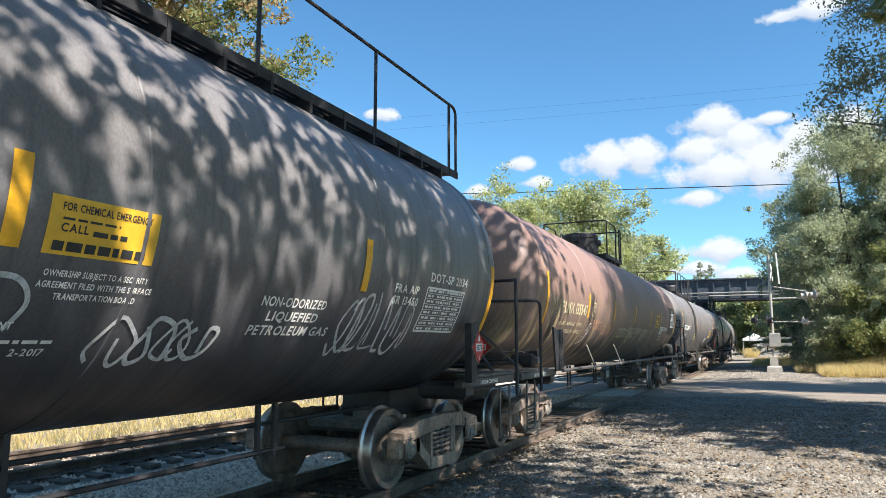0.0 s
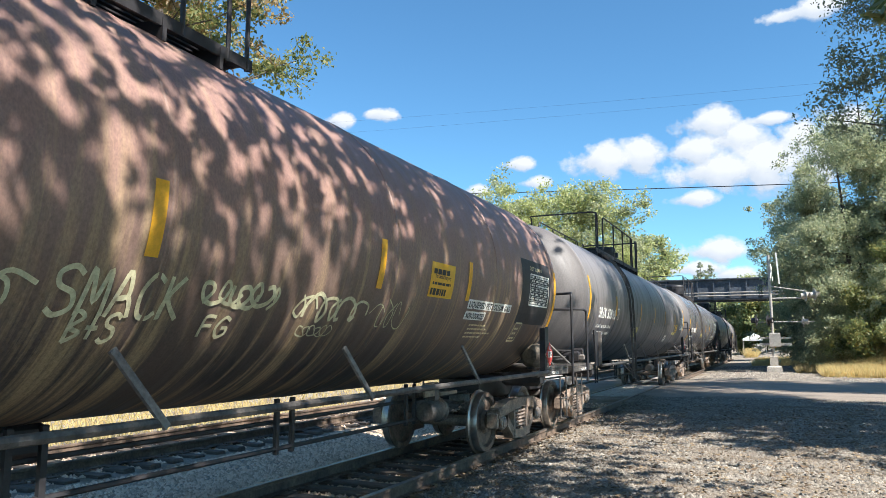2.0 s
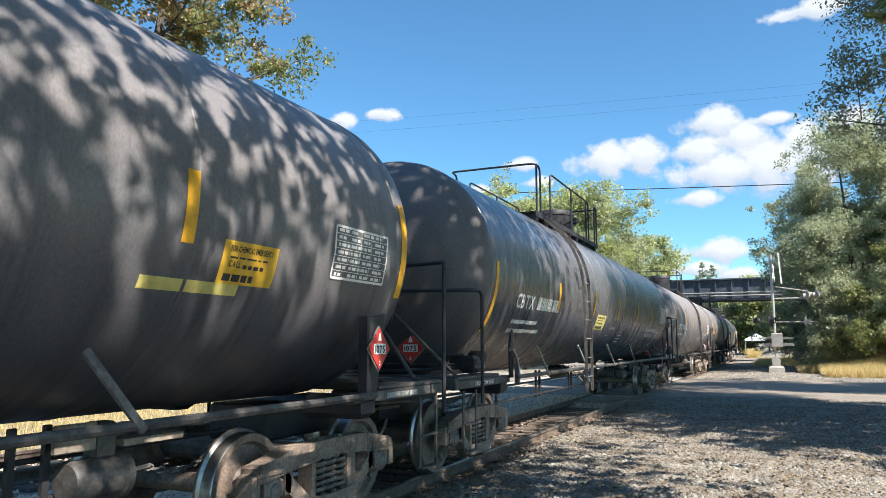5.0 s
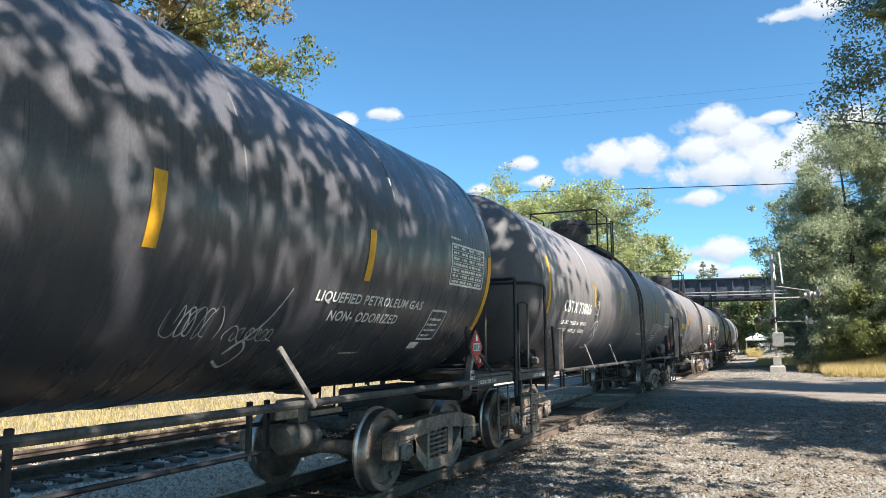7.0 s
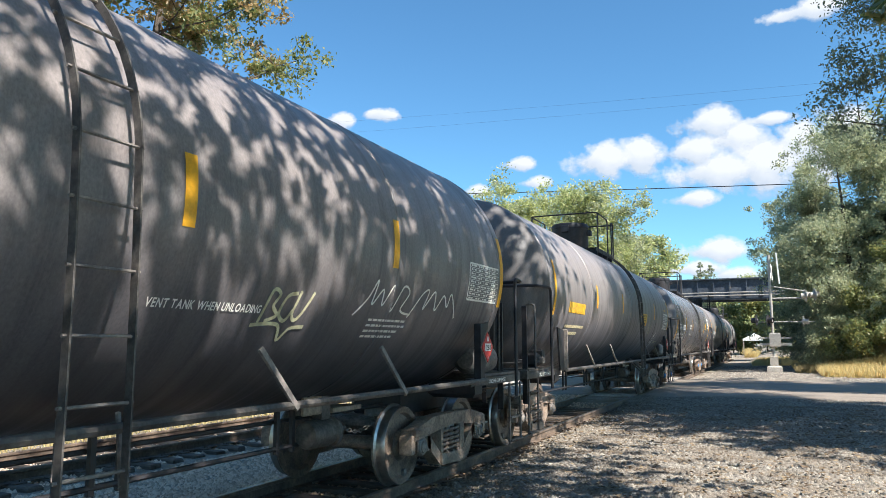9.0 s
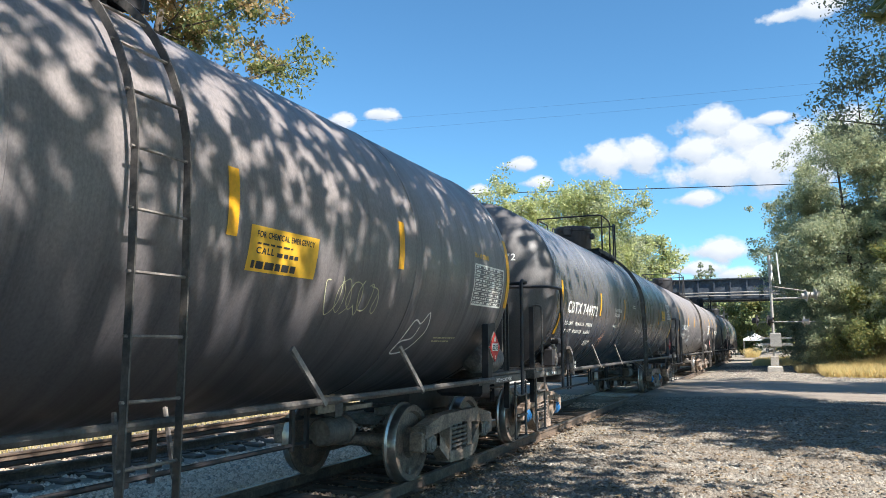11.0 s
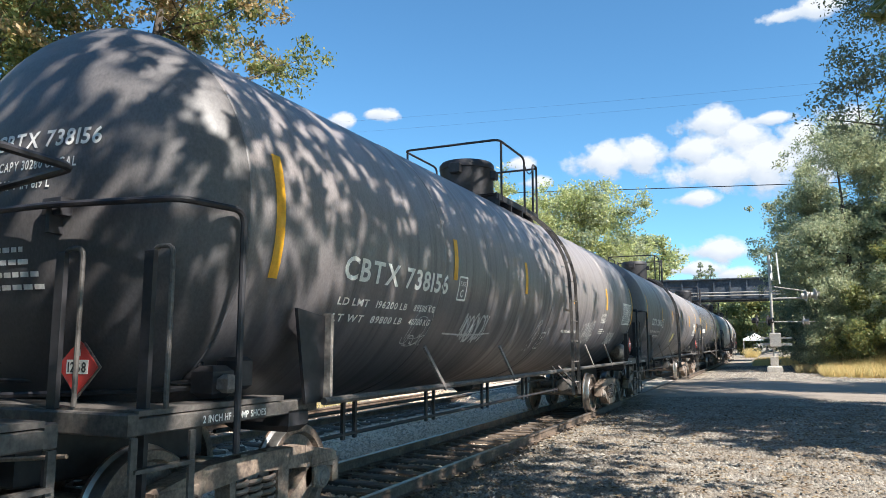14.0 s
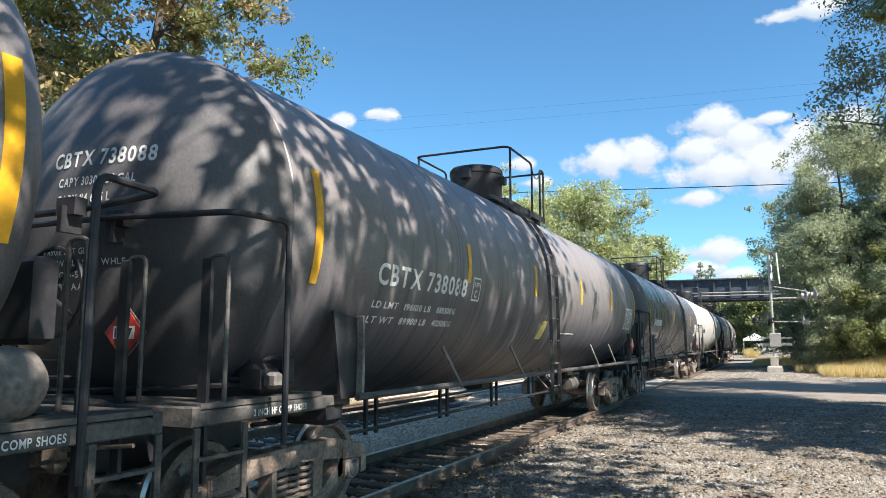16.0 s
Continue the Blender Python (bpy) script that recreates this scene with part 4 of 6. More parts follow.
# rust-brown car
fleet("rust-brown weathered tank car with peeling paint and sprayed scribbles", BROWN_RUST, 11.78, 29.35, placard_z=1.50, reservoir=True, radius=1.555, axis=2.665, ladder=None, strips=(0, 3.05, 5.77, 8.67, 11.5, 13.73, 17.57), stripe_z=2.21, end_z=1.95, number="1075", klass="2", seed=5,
      seams=(-5.9, -3.0, 0.0, 3.0, 5.9), dome=(0.5, 0.62),
      marks=reporting(0.98, 2.94, "PLMX 135547", 2.25, 0.21, LETTER_TAN, (("LD LMT", "165800 LB", "75200 KG"), ("LT WT", "97200 LB", "44100 KG"))) + plate_c(3.42, 2.26, LETTER_TAN)
      + [("sign", 12.6, 2.2, 13.25, 2.59, SIGN_YELLOW), ("bars", 12.66, 2.46, 13.2, 2.60, 1, 1, LETTER_BLACK), ("text", 12.72, 13.14, 2.415, 0.045, "For Chemical Emergency", LETTER_BLACK), ("bars", 12.66, 2.34, 13.2, 2.41, 1, 1, LETTER_BLACK), ("bars", 12.64, 2.225, 13.2, 2.40, 1, 1, LETTER_BLACK)]
      + [("sign", 15.8, 1.98, 17.3, 2.98, STEEL_BLACK), ("text", 16.2, 16.85, 2.82, 0.065, "DOT 112J340W", LETTER_TAN)] + consolidated(16.2, 2.28, 1.0, 0.48, 7) + [
          ("sign", 13.82, 2.12, 15.45, 2.235, LETTER), ("text", 13.86, 15.40, 2.138, 0.078, "LIQUEFIED PETROLEUM GAS", LETTER_BLACK), ("sign", 13.82, 1.985, 14.52, 2.09, LETTER), ("text", 13.86, 14.48, 2.0, 0.072, "NON ODORIZED", LETTER_BLACK),
          ("bars", 14.1, 1.76, 15.1, 1.96, 4, 1, LETTER_TAN), ("frame", 15.9, 1.72, 16.2, 1.99, LETTER_TAN), ("bars", 15.94, 1.75, 16.16, 1.96, 3, 1, LETTER_TAN), 
          ("line", [(3.1, 1.68), (3.3, 1.74), (3.48, 1.86), (3.58, 1.98), (3.56, 2.08), (3.46, 2.1), (3.34, 2.02), (3.26, 1.9), (3.2, 1.78)], 0.014, LETTER), ("line", [(3.34, 2.0), (3.44, 1.94), (3.4, 1.88), (3.5, 1.9)], 0.012, LETTER),
          ("scribble", 3.6, 1.95, 1.0, 0.25, 5, SPRAY_RED), ("scribble", 4.9, 1.85, 1.1, 0.28, 6, SPRAY_RED), ("spray", 9.2, 1.92, 0.9, 0.22, 5, SPRAY_YELLOW), ("spray", 10.3, 1.86, 1.1, 0.26, 5, SPRAY_YELLOW), ("scribble", 11.62, 1.8, 0.6, 0.34, 3, SPRAY_YELLOW), ("scribble", 10.5, 1.73, 0.46, 0.12, 3, SPRAY_YELLOW), ("spray", 6.7, 1.8, 1.2, 0.3, 5, SPRAY_YELLOW),
          ("scribble", 0.25, 2.1, 0.75, 0.42, 5, SPRAY_YELLOW)]
      + scrawl("SMACK", 8.09, 1.84, 1.0, 0.27, 0.032, SPRAY_YELLOW) + scrawl("B+S", 8.29, 1.69, 0.36, 0.17, 0.026, SPRAY_YELLOW) + scrawl("FG", 9.33, 1.73, 0.3, 0.14, 0.024, SPRAY_YELLOW),
      head_marks=[("text", 0.15, 0.75, 3.05, 0.09, "135547", LETTER_TAN), ("bars", 0.10, 2.75, 0.70, 2.98, 2, 1, LETTER_TAN)])

# black propane car with a long walkway
fleet("black propane tank car with side ladder and roof walkway", BLACK_WORN, 32.1, 49.45, dome=(0.41, 0.58), head_placard=(0.30, 1.50), radius=1.555, axis=2.685, platform=(-5.1, 1.3), struts=(-5.0, -2.45, 0.15, 2.7, 5.0), ladder=(-4.62, -4.2), strips=(0, 2.8, 6.4, 9.12, 11.6, 14.4, 17.35),
      stripe_z=2.33, end_z=2.14, number="1075", klass="2", seed=7, seams=(-5.8, -2.9, 0.0, 2.9, 5.8),
      marks=reporting(0.93, 2.72, "SRIX 33860", 2.26, 0.225, None, (("LD LMT", "163700 LB", "74250 KG"), ("LT WT", "99300 LB", "45050KG"))) + plate_c(3.0, 2.26, None, 0.19, 0.26)
      + emergency(5.70, 1.87, 0.72, 0.26, SIGN_PALE) + emergency(14.75, 2.1, 0.6, 0.3) + consolidated(16.1, 2.25, 0.9, 0.45) + [
          ("sign", 12.5, 1.75, 12.95, 1.97, LETTER), ("bars", 12.52, 1.78, 12.93, 1.95, 3, 1, LETTER_BLACK), ("sign", 14.1, 2.02, 15.0, 2.10, SIGN_PALE), ("scribble", 2.6, 1.7, 0.8, 0.3, 4, STEEL_GREY)],
      head_marks=[("text", -0.15, 0.65, 3.10, 0.115, "SRIX 33860", LETTER), ("text", -0.10, 0.62, 2.95, 0.065, "CAPY 33710 US GAL", LETTER), ("text", -0.10, 0.45, 2.82, 0.065, "CAPY 127 602 L", LETTER)])

# glossy black propane car
fleet("glossy black propane tank car with pale notice and side ladder", BLACK_CLEAN, 52.2, 69.03, jack=True, struts=(-6.6, -3.95, -1.3, 1.4, 4.05), radius=1.565, axis=2.735, platform=(-4.5, 0.85), ladder=(-3.95, -3.5), strips=(0, 3.2, 5.97, 8.59, 11.2, 13.8, 16.83), number="1075", klass="2", stripe_z=2.26, end_z=1.85,
      seed=9, seams=(-5.6, -2.3, 0.65, 3.6, 5.9),
      marks=emergency(6.42, 1.99, 0.86, 0.31, SIGN_PALE) + [("text", 0.95, 1.8, 2.22, 0.21, "CBTX", LETTER), ("bars", 2.0, 2.22, 3.5, 2.70, 1, 1, LETTER), ("bars", 1.0, 1.85, 3.2, 2.12, 2, 1, LETTER),
          ("text", 8.1, 8.62, 2.02, 0.05, "0.5 IN CERAMIC FIBER", LETTER), ("bars", 8.0, 1.86, 8.4, 1.9, 1, 1, LETTER), ("bars", 9.35, 1.72, 10.0, 2.02, 4, 1, LETTER),
          ("text", 13.10, 15.12, 2.045, 0.09, "LIQUEFIED PETROLEUM GAS", LETTER), ("text", 13.40, 14.68, 1.885, 0.09, "NON- ODORIZED", LETTER),
          ("frame", 15.41, 1.73, 15.81, 2.05, LETTER), ("bars", 15.45, 1.76, 15.77, 2.0, 4, 1, LETTER), ("sign", 15.34, 1.62, 15.55, 1.69, LETTER), ("bars", 14.0, 1.58, 14.45, 1.61, 1, 1, LETTER),
          ("scribble", 11.6, 1.69, 0.5, 0.27, 4, CHALK), ("line", [(12.3, 1.55), (12.45, 1.5), (12.55, 1.62), (12.45, 1.7), (12.35, 1.6), (12.6, 1.85), (12.75, 2.12)], 0.018, CHALK), ("scribble", 12.25, 1.68, 0.55, 0.14, 5, CHALK)]
      + consolidated(15.63, 2.37, 1.0, 0.47) + [("bars", 15.6, 2.9, 16.0, 2.96, 1, 1, LETTER)])

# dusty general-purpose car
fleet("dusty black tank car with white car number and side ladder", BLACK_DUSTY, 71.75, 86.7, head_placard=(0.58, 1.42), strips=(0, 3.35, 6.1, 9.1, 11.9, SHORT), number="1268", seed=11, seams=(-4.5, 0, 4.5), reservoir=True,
      marks=reporting(1.0, 3.05, "CBTX 738166", loads=(("LD LMT", "196100 LB", "88950KG"), ("LT WT", "89900 LB", "40780KG"))) + plate_c(3.46, 2.27) + [
          ("line", [(3.45, 1.95), (3.6, 2.08), (3.8, 2.14), (3.92, 2.05), (3.88, 1.94), (3.8, 1.9), (3.92, 1.86), (4.02, 1.8), (3.95, 1.7), (3.78, 1.62), (3.6, 1.58), (3.45, 1.62)], 0.014, LETTER), ("line", [(3.72, 2.02), (3.8, 1.92), (3.72, 1.84), (3.8, 1.78)], 0.012, LETTER),
          ("text", 8.92, 10.03, 1.91, 0.06, "VENT TANK WHEN UNLOADING", LETTER), ("line", [(10.05, 1.84), (10.1, 2.08), (10.2, 2.06), (10.16, 1.97), (10.24, 1.9), (10.12, 1.85)], 0.03, SPRAY_YELLOW), ("line", [(10.42, 2.08), (10.3, 2.05), (10.26, 1.92), (10.36, 1.86), (10.42, 1.95)], 0.03, SPRAY_YELLOW), ("line", [(10.46, 2.1), (10.43, 1.92), (10.52, 1.88), (10.64, 2.1)], 0.03, SPRAY_YELLOW), ("line", [(9.98, 1.82), (10.3, 1.83), (10.4, 1.71), (10.48, 1.8), (10.66, 1.82)], 0.028, SPRAY_YELLOW), ("line", [(11.33, 1.94), (11.5, 2.1), (11.62, 2.28), (11.6, 2.05), (11.75, 2.2), (11.8, 2.05), (11.95, 2.25), (12.0, 2.0), (12.15, 2.25), (12.3, 2.2), (12.2, 2.02), (12.45, 1.98)], 0.022, LETTER), ("line", [(12.4, 1.95), (12.6, 2.2), (12.75, 2.25), (12.7, 2.05), (12.9, 2.25), (13.0, 2.05), (13.15, 2.22), (13.3, 2.1), (13.35, 2.25), (13.6, 1.98)], 0.022, LETTER), ("bars", 11.65, 1.74, 12.5, 1.95, 4, 1, LETTER),
          ("scribble", 0.4, 1.75, 0.35, 0.18, 3, CHALK)] + consolidated(13.82, 2.22, 1.0, 0.45, 9),
      head_marks=[("text", -0.42, 0.48, 3.08, 0.115, "CBTX 738166", LETTER), ("text", -0.32, 0.35, 2.93, 0.065, "CAPY 30300 US GAL", LETTER), ("text", -0.32, 0.18, 2.80, 0.065, "CAPY 114 695 L", LETTER), ("bars", -0.22, 2.05, 0.53, 2.4, 4, 1, LETTER)])

# car with a cream scrawl and an orange notice
fleet("dusty black tank car with cream scrawl and orange notice", BLACK_DUSTY, 89.45, 104.15, strips=(0, 3.3, 6.2, 9.0, 11.5, 14.7), number="3295", seed=13, seams=(-4.5, 0, 4.5), reservoir=True,
      marks=[("bars", 1.0, 2.25, 2.9, 2.72, 1, 1, SIGN_YELLOW), ("bars", 1.0, 1.85, 2.9, 2.1, 2, 1, LETTER_TAN)] + emergency(9.2, 2.2, 0.85, 0.33)
      + [("scribble", 10.3, 1.9, 0.95, 0.4, 5, SPRAY_YELLOW), ("line", [(11.98, 1.6), (12.12, 1.92), (12.3, 1.9), (12.42, 2.02), (12.5, 1.85), (12.42, 1.72), (12.25, 1.6), (11.98, 1.58), (12.04, 1.7), (12.25, 1.74), (12.3, 1.86)], 0.018, LETTER), ("bars", 12.8, 1.7, 13.5, 1.78, 2, 1, SPRAY_YELLOW),
         ("text", 13.47, 13.95, 2.76, 0.06, "FRA AIP 201203", SIGN_YELLOW)] + consolidated(13.47, 2.17, 1.04, 0.5, 9))

# newer car, clean black
fleet("clean black newer tank car with white lettering and orange notice", BLACK_CLEAN, 107.0, 121.92, housing_y=-0.24, platform=(-1.1, 1.22), ladder=(0.47, 0.87), head_placard=(0.05, 1.6), strips=(0, 3.15, 5.9, 9.15, 11.87, 14.92), stripe_z=2.27, end_z=1.84, number="1268", seed=15, seams=(-4.8, -1.7, 1.5, 4.7), cap=BLUE_CAP, radius=1.62, axis=2.62, slim=True, dome=(0.5, 0.66),
      marks=reporting(0.45, 2.85, "CBTX 744972", loads=(("LD LMT", "196400 LB", "89085KG"), ("LT WT", "89600 LB", "40640KG"))) + [
          ("text", 4.7, 5.5, 2.42, 0.075, "THERMAL PROTECTION", LETTER), ("text", 4.68, 5.3, 2.31, 0.075, "SYSTEM EQUIPPED", LETTER), ("text", 4.68, 5.35, 2.06, 0.055, "0.5 INCH CERAMIC FIBER", LETTER),
          ("text", 2.55, 3.05, 1.70, 0.045, "BRAKE CYLINDER", LETTER), ("text", 2.55, 2.95, 1.64, 0.045, "PRESSURE TAP", LETTER), ("bars", 7.0, 2.6, 7.5, 2.7, 2, 1, LETTER), ("bars", 6.4, 1.64, 6.8, 1.72, 2, 1, LETTER),
          ("line", [(3.78, 1.64), (3.74, 1.74), (3.84, 1.80), (3.92, 1.78), (4.0, 1.88), (4.1, 1.96), (4.14, 1.88), (4.04, 1.80), (4.12, 1.72), (3.98, 1.60), (3.84, 1.60), (3.80, 1.67)], 0.016, SPRAY_RED), ("line", [(3.9, 1.85), (3.98, 1.78), (3.92, 1.72), (4.03, 1.74)], 0.012, SPRAY_RED), ("line", [(3.82, 1.6), (3.95, 1.56), (4.06, 1.6)], 0.012, SPRAY_RED),
          ("bars", 10.85, 1.98, 11.2, 2.40, 9, 1, CHALK), ("bars", 13.0, 1.65, 13.3, 1.72, 1, 1, LETTER), ("text", 13.85, 14.45, 3.10, 0.06, "DOT 117J100W", LETTER), ("bars", 13.78, 2.38, 14.25, 2.44, 1, 1, LETTER)]
      + emergency(12.55, 2.44, 0.70, 0.31) + consolidated(13.82, 2.52, 1.05, 0.5, 7) + [("bars", 0.3, 1.5, 1.2, 1.6, 2, 1, CHALK)],
      head_marks=[("text", -0.05, 1.05, 3.08, 0.12, "CBTX 744972", LETTER), ("bars", 0.00, 2.85, 0.80, 3.0, 2, 1, LETTER)])

fleet("dusty black tank car with large white car number", BLACK_DUSTY, 124.78, 139.85, head_placard=(0.6, 1.52), strips=(0, 3.35, 6.05, 9.0, 11.9, 15.07), number="1268", seed=17, seams=(-4.5, 0, 4.5), reservoir=True,
      marks=reporting(0.96, 3.17, "CBTX 738156", loads=(("LD LMT", "196200 LB", "89500 KG"), ("LT WT", "89800 LB", "40700 KG"))) + plate_c(3.48, 2.20) + [
          ("line", [(2.55, 1.72), (2.6, 1.98), (2.8, 2.1), (3.0, 2.0), (3.0, 1.75), (2.8, 1.66), (2.6, 1.66)], 0.008, CHALK), ("line", [(2.62, 1.74), (2.68, 1.95), (2.9, 1.95), (2.9, 1.76), (2.62, 1.74)], 0.008, CHALK), ("scribble", 2.55, 1.65, 0.5, 0.14, 4, CHALK),
          ("spray", 3.9, 1.66, 0.85, 0.42, 7, CHALK), ("line", [(3.45, 1.80), (4.2, 1.79), (5.0, 1.82)], 0.02, CHALK), ("scribble", 9.9, 1.8, 0.9, 0.3, 4, CHALK), ("text", 8.55, 9.62, 1.88, 0.052, "VENT TANK WHEN UNLOADING", LETTER), ("spray", 12.68, 1.62, 0.8, 0.35, 5, CHALK), ("line", [(10.3, 1.72), (10.38, 2.0), (10.46, 2.1), (10.5, 1.95), (10.44, 1.78), (10.6, 1.7), (10.66, 2.02), (10.74, 2.12), (10.78, 1.9), (10.7, 1.72)], 0.026, CHALK), ("line", [(10.84, 1.68), (10.9, 2.05), (11.0, 2.12), (11.04, 1.7), (10.9, 1.84), (11.1, 1.86)], 0.024, CHALK), ("line", [(6.92, 1.72), (7.0, 1.85), (7.05, 1.98), (7.14, 1.92), (7.1, 1.78), (7.2, 1.62), (7.12, 1.56), (7.02, 1.66), (6.95, 1.56)], 0.012, CHALK), ("line", [(7.06, 2.0), (7.16, 2.06), (7.24, 2.0), (7.12, 1.96), (7.28, 1.84), (7.22, 1.7)], 0.012, CHALK), ("frame", 7.46, 1.60, 7.70, 1.86, CHALK), ("line", [(7.52, 1.72), (7.58, 1.79), (7.65, 1.73), (7.58, 1.66), (7.52, 1.72)], 0.012, CHALK), ("line", [(7.66, 1.86), (7.74, 1.94), (7.82, 1.84)], 0.012, CHALK), ("scribble", 11.5, 2.1, 0.5, 0.25, 4, LETTER), ("bars", 11.6, 1.9, 12.2, 2.02, 3, 1, LETTER)]
      + consolidated(13.84, 2.16, 1.03, 0.5, 9),
      head_marks=[("text", -0.16, 0.80, 3.06, 0.125, "CBTX 738156", LETTER), ("text", -0.08, 0.64, 2.90, 0.072, "CAPY 30280 US GAL", LETTER), ("text", -0.08, 0.44, 2.76, 0.072, "CAPY 114 619 L", LETTER), ("bars", -0.22, 2.05, 0.53, 2.4, 4, 1, LETTER)])

fleet("dusty black tank car with white car number and faded yellow stain", BLACK_DUSTY, 142.5, 157.45, head_placard=(0.56, 1.76), ladder=(-1.08, -0.64), strips=(0, 3.25, 6.0, 9.0, 11.9, SHORT), number="1267", seed=19, seams=(-4.5, 0, 4.5),
      marks=reporting(1.03, 3.21, "CBTX 738088", loads=(("LD LMT", "196100 LB", "88950KG"), ("LT WT", "89900 LB", "41250KG"))) + plate_c(3.4, 2.22) + [
          ("sign", 6.7, 1.75, 7.0, 2.05, SIGN_PALE), ("scribble", 2.9, 1.5, 0.7, 0.3, 4, STEEL_GREY), ("bars", 8.0, 1.85, 9.4, 1.9, 1, 1, LETTER)] + consolidated(13.7, 2.05, 0.9, 0.5, 9),
      head_marks=[("text", -0.22, 0.78, 3.06, 0.13, "CBTX 738088", LETTER), ("text", -0.13, 0.63, 2.90, 0.072, "CAPY 30300 US GAL", LETTER), ("text", -0.13, 0.42, 2.76, 0.072, "CAPY 114 695 L", LETTER),
                  ("text", -0.22, 0.23, 2.36, 0.05, "M901E DFT GR", LETTER), ("text", -0.22, 0.58, 2.27, 0.05, "36 1W CLASS C WHLS", LETTER), ("text", -0.22, 0.13, 2.18, 0.05, "SPRG D-5", LETTER), ("text", -0.22, 0.23, 2.09, 0.05, "BR BM AAR", LETTER)])

# cars that stay far off, up the line
s = 160.2
for k, (paint, words) in enumerate(((BLACK_CLEAN, "clean black tank car with small white lettering"), (WHITE_TANK, "off-white tank car with grimy belly"), (BLACK_DUSTY, "dusty black tank car in a long train"),
                                    (BLACK_GREY, "grey-black weathered tank car in a long train"), (BLACK_DUSTY, "dusty black tank car in a long train"), (BLACK_GREY, "grey-black weathered tank car in a long train"))):
    fleet(words, paint, s, s + SHORT, strips=(0, 3.3, 6.0, 9.0, 11.9, SHORT), seed=30 + k, seams=(-4.5, 0, 4.5), marks=[("bars", 1.0, 2.25, 3.1, 2.72, 1, 1, LETTER if paint is not WHITE_TANK else LETTER_BLACK), ("bars", 1.0, 1.85, 2.9, 2.1, 2, 1, LETTER if paint is not WHITE_TANK else LETTER_BLACK)] + consolidated(13.7, 2.05, 0.9, 0.5, 6))
    s += SHORT + 2.75


# ---- ground ----
def ground_height(x, y):
    """The lie of the land, rail tops at zero."""
    z = -0.34
    for c in (TRACK_X, SECOND_X):
        d = abs(x - c)
        z = max(z, -0.235 - max(0, d - 1.6) * 0.12)
    if x > -4.35:
        z = -0.235 + min(1.0, (x + 4.35) / 0.5) * 0.105 + min(1.0, max(0, x + 3.8) / 3.0) * 0.09
    if x < -12:
        z = -0.25 - min(1.0, (-12 - x) / 3) * 0.15
    cross = min(1.0, max(0.0, (y - 20.5) / 2.5)) * min(1.0, max(0.0, (39.5 - y) / 2.5))
    z = z * (1 - cross) + (-0.045) * cross
    if x > 2.2 and y > 44:
        z += min(1.6, (x - 2.2) * 0.16) * min(1.0, (y - 44) / 3)
    if y > 55:
        z += min(2.0, (y - 55) * 0.012) * min(1.0, max(0.0, (x + 2) / 4))
    return z


def ground_at(x, y):
    """The ground's surface with its small humps."""
    z = ground_height(x, y)
    if -13 < x < 6 and -4 < y < 45 and abs(x - TRACK_X) > 1.6 and not 21 < y < 38:
        z += noise.noise((x * 0.9, y * 0.9, 0)) * 0.03 + noise.noise((x * 2.3, y * 2.3, 5)) * 0.012
    return z


def ground_mat():
    m = Mat("gravel_and_dry_soil", 0.95)
    fine = m.noise(26.0, (1, 1, 1), 8, 0.7)
    mid = m.noise(1.7, (1, 1, 1), 6)
    c = m.ramp(fine, [(0.3, (0.10, 0.085, 0.07)), (0.5, (0.30, 0.26, 0.21)), (0.72, (0.58, 0.51, 0.42))])
    c = m.mix(m.ramp(mid, [(0.45, 0.0), (0.60, 0.8)]), c, (0.20, 0.15, 0.095))
    m.color(c).bump(fine, 0.9, 0.03)
    return m.m


GROUND = ground_mat()
xs = sorted(set([-2500, -900, -400, -200, -120, -80, -60, -45, -35, -28] + [-24 + 0.4 * k for k in range(90)] + [12.5, 14, 17, 22, 30, 45, 70, 120, 250, 600, 2500]))
ys = sorted(set([-2500, -800, -300, -120, -60, -35, -20, -12, -8] + [-6 + 0.5 * k for k in range(150)] + [71, 75, 80, 90, 105, 130, 170, 230, 330, 600, 1200, 2800]))
gs = Shape()
for y in ys:
    for x in xs:
        gs.v.append((x, y, ground_at(x, y)))
nx = len(xs)
gs.f = [(j * nx + i, j * nx + i + 1, (j + 1) * nx + i + 1, (j + 1) * nx + i) for j in range(len(ys) - 1) for i in range(nx - 1)]
gs.s = [0] * len(gs.f)
solid("ground", gs, GROUND, "grey gravel ground with dry leaf litter", "ground", kind="structure", smooth=True)


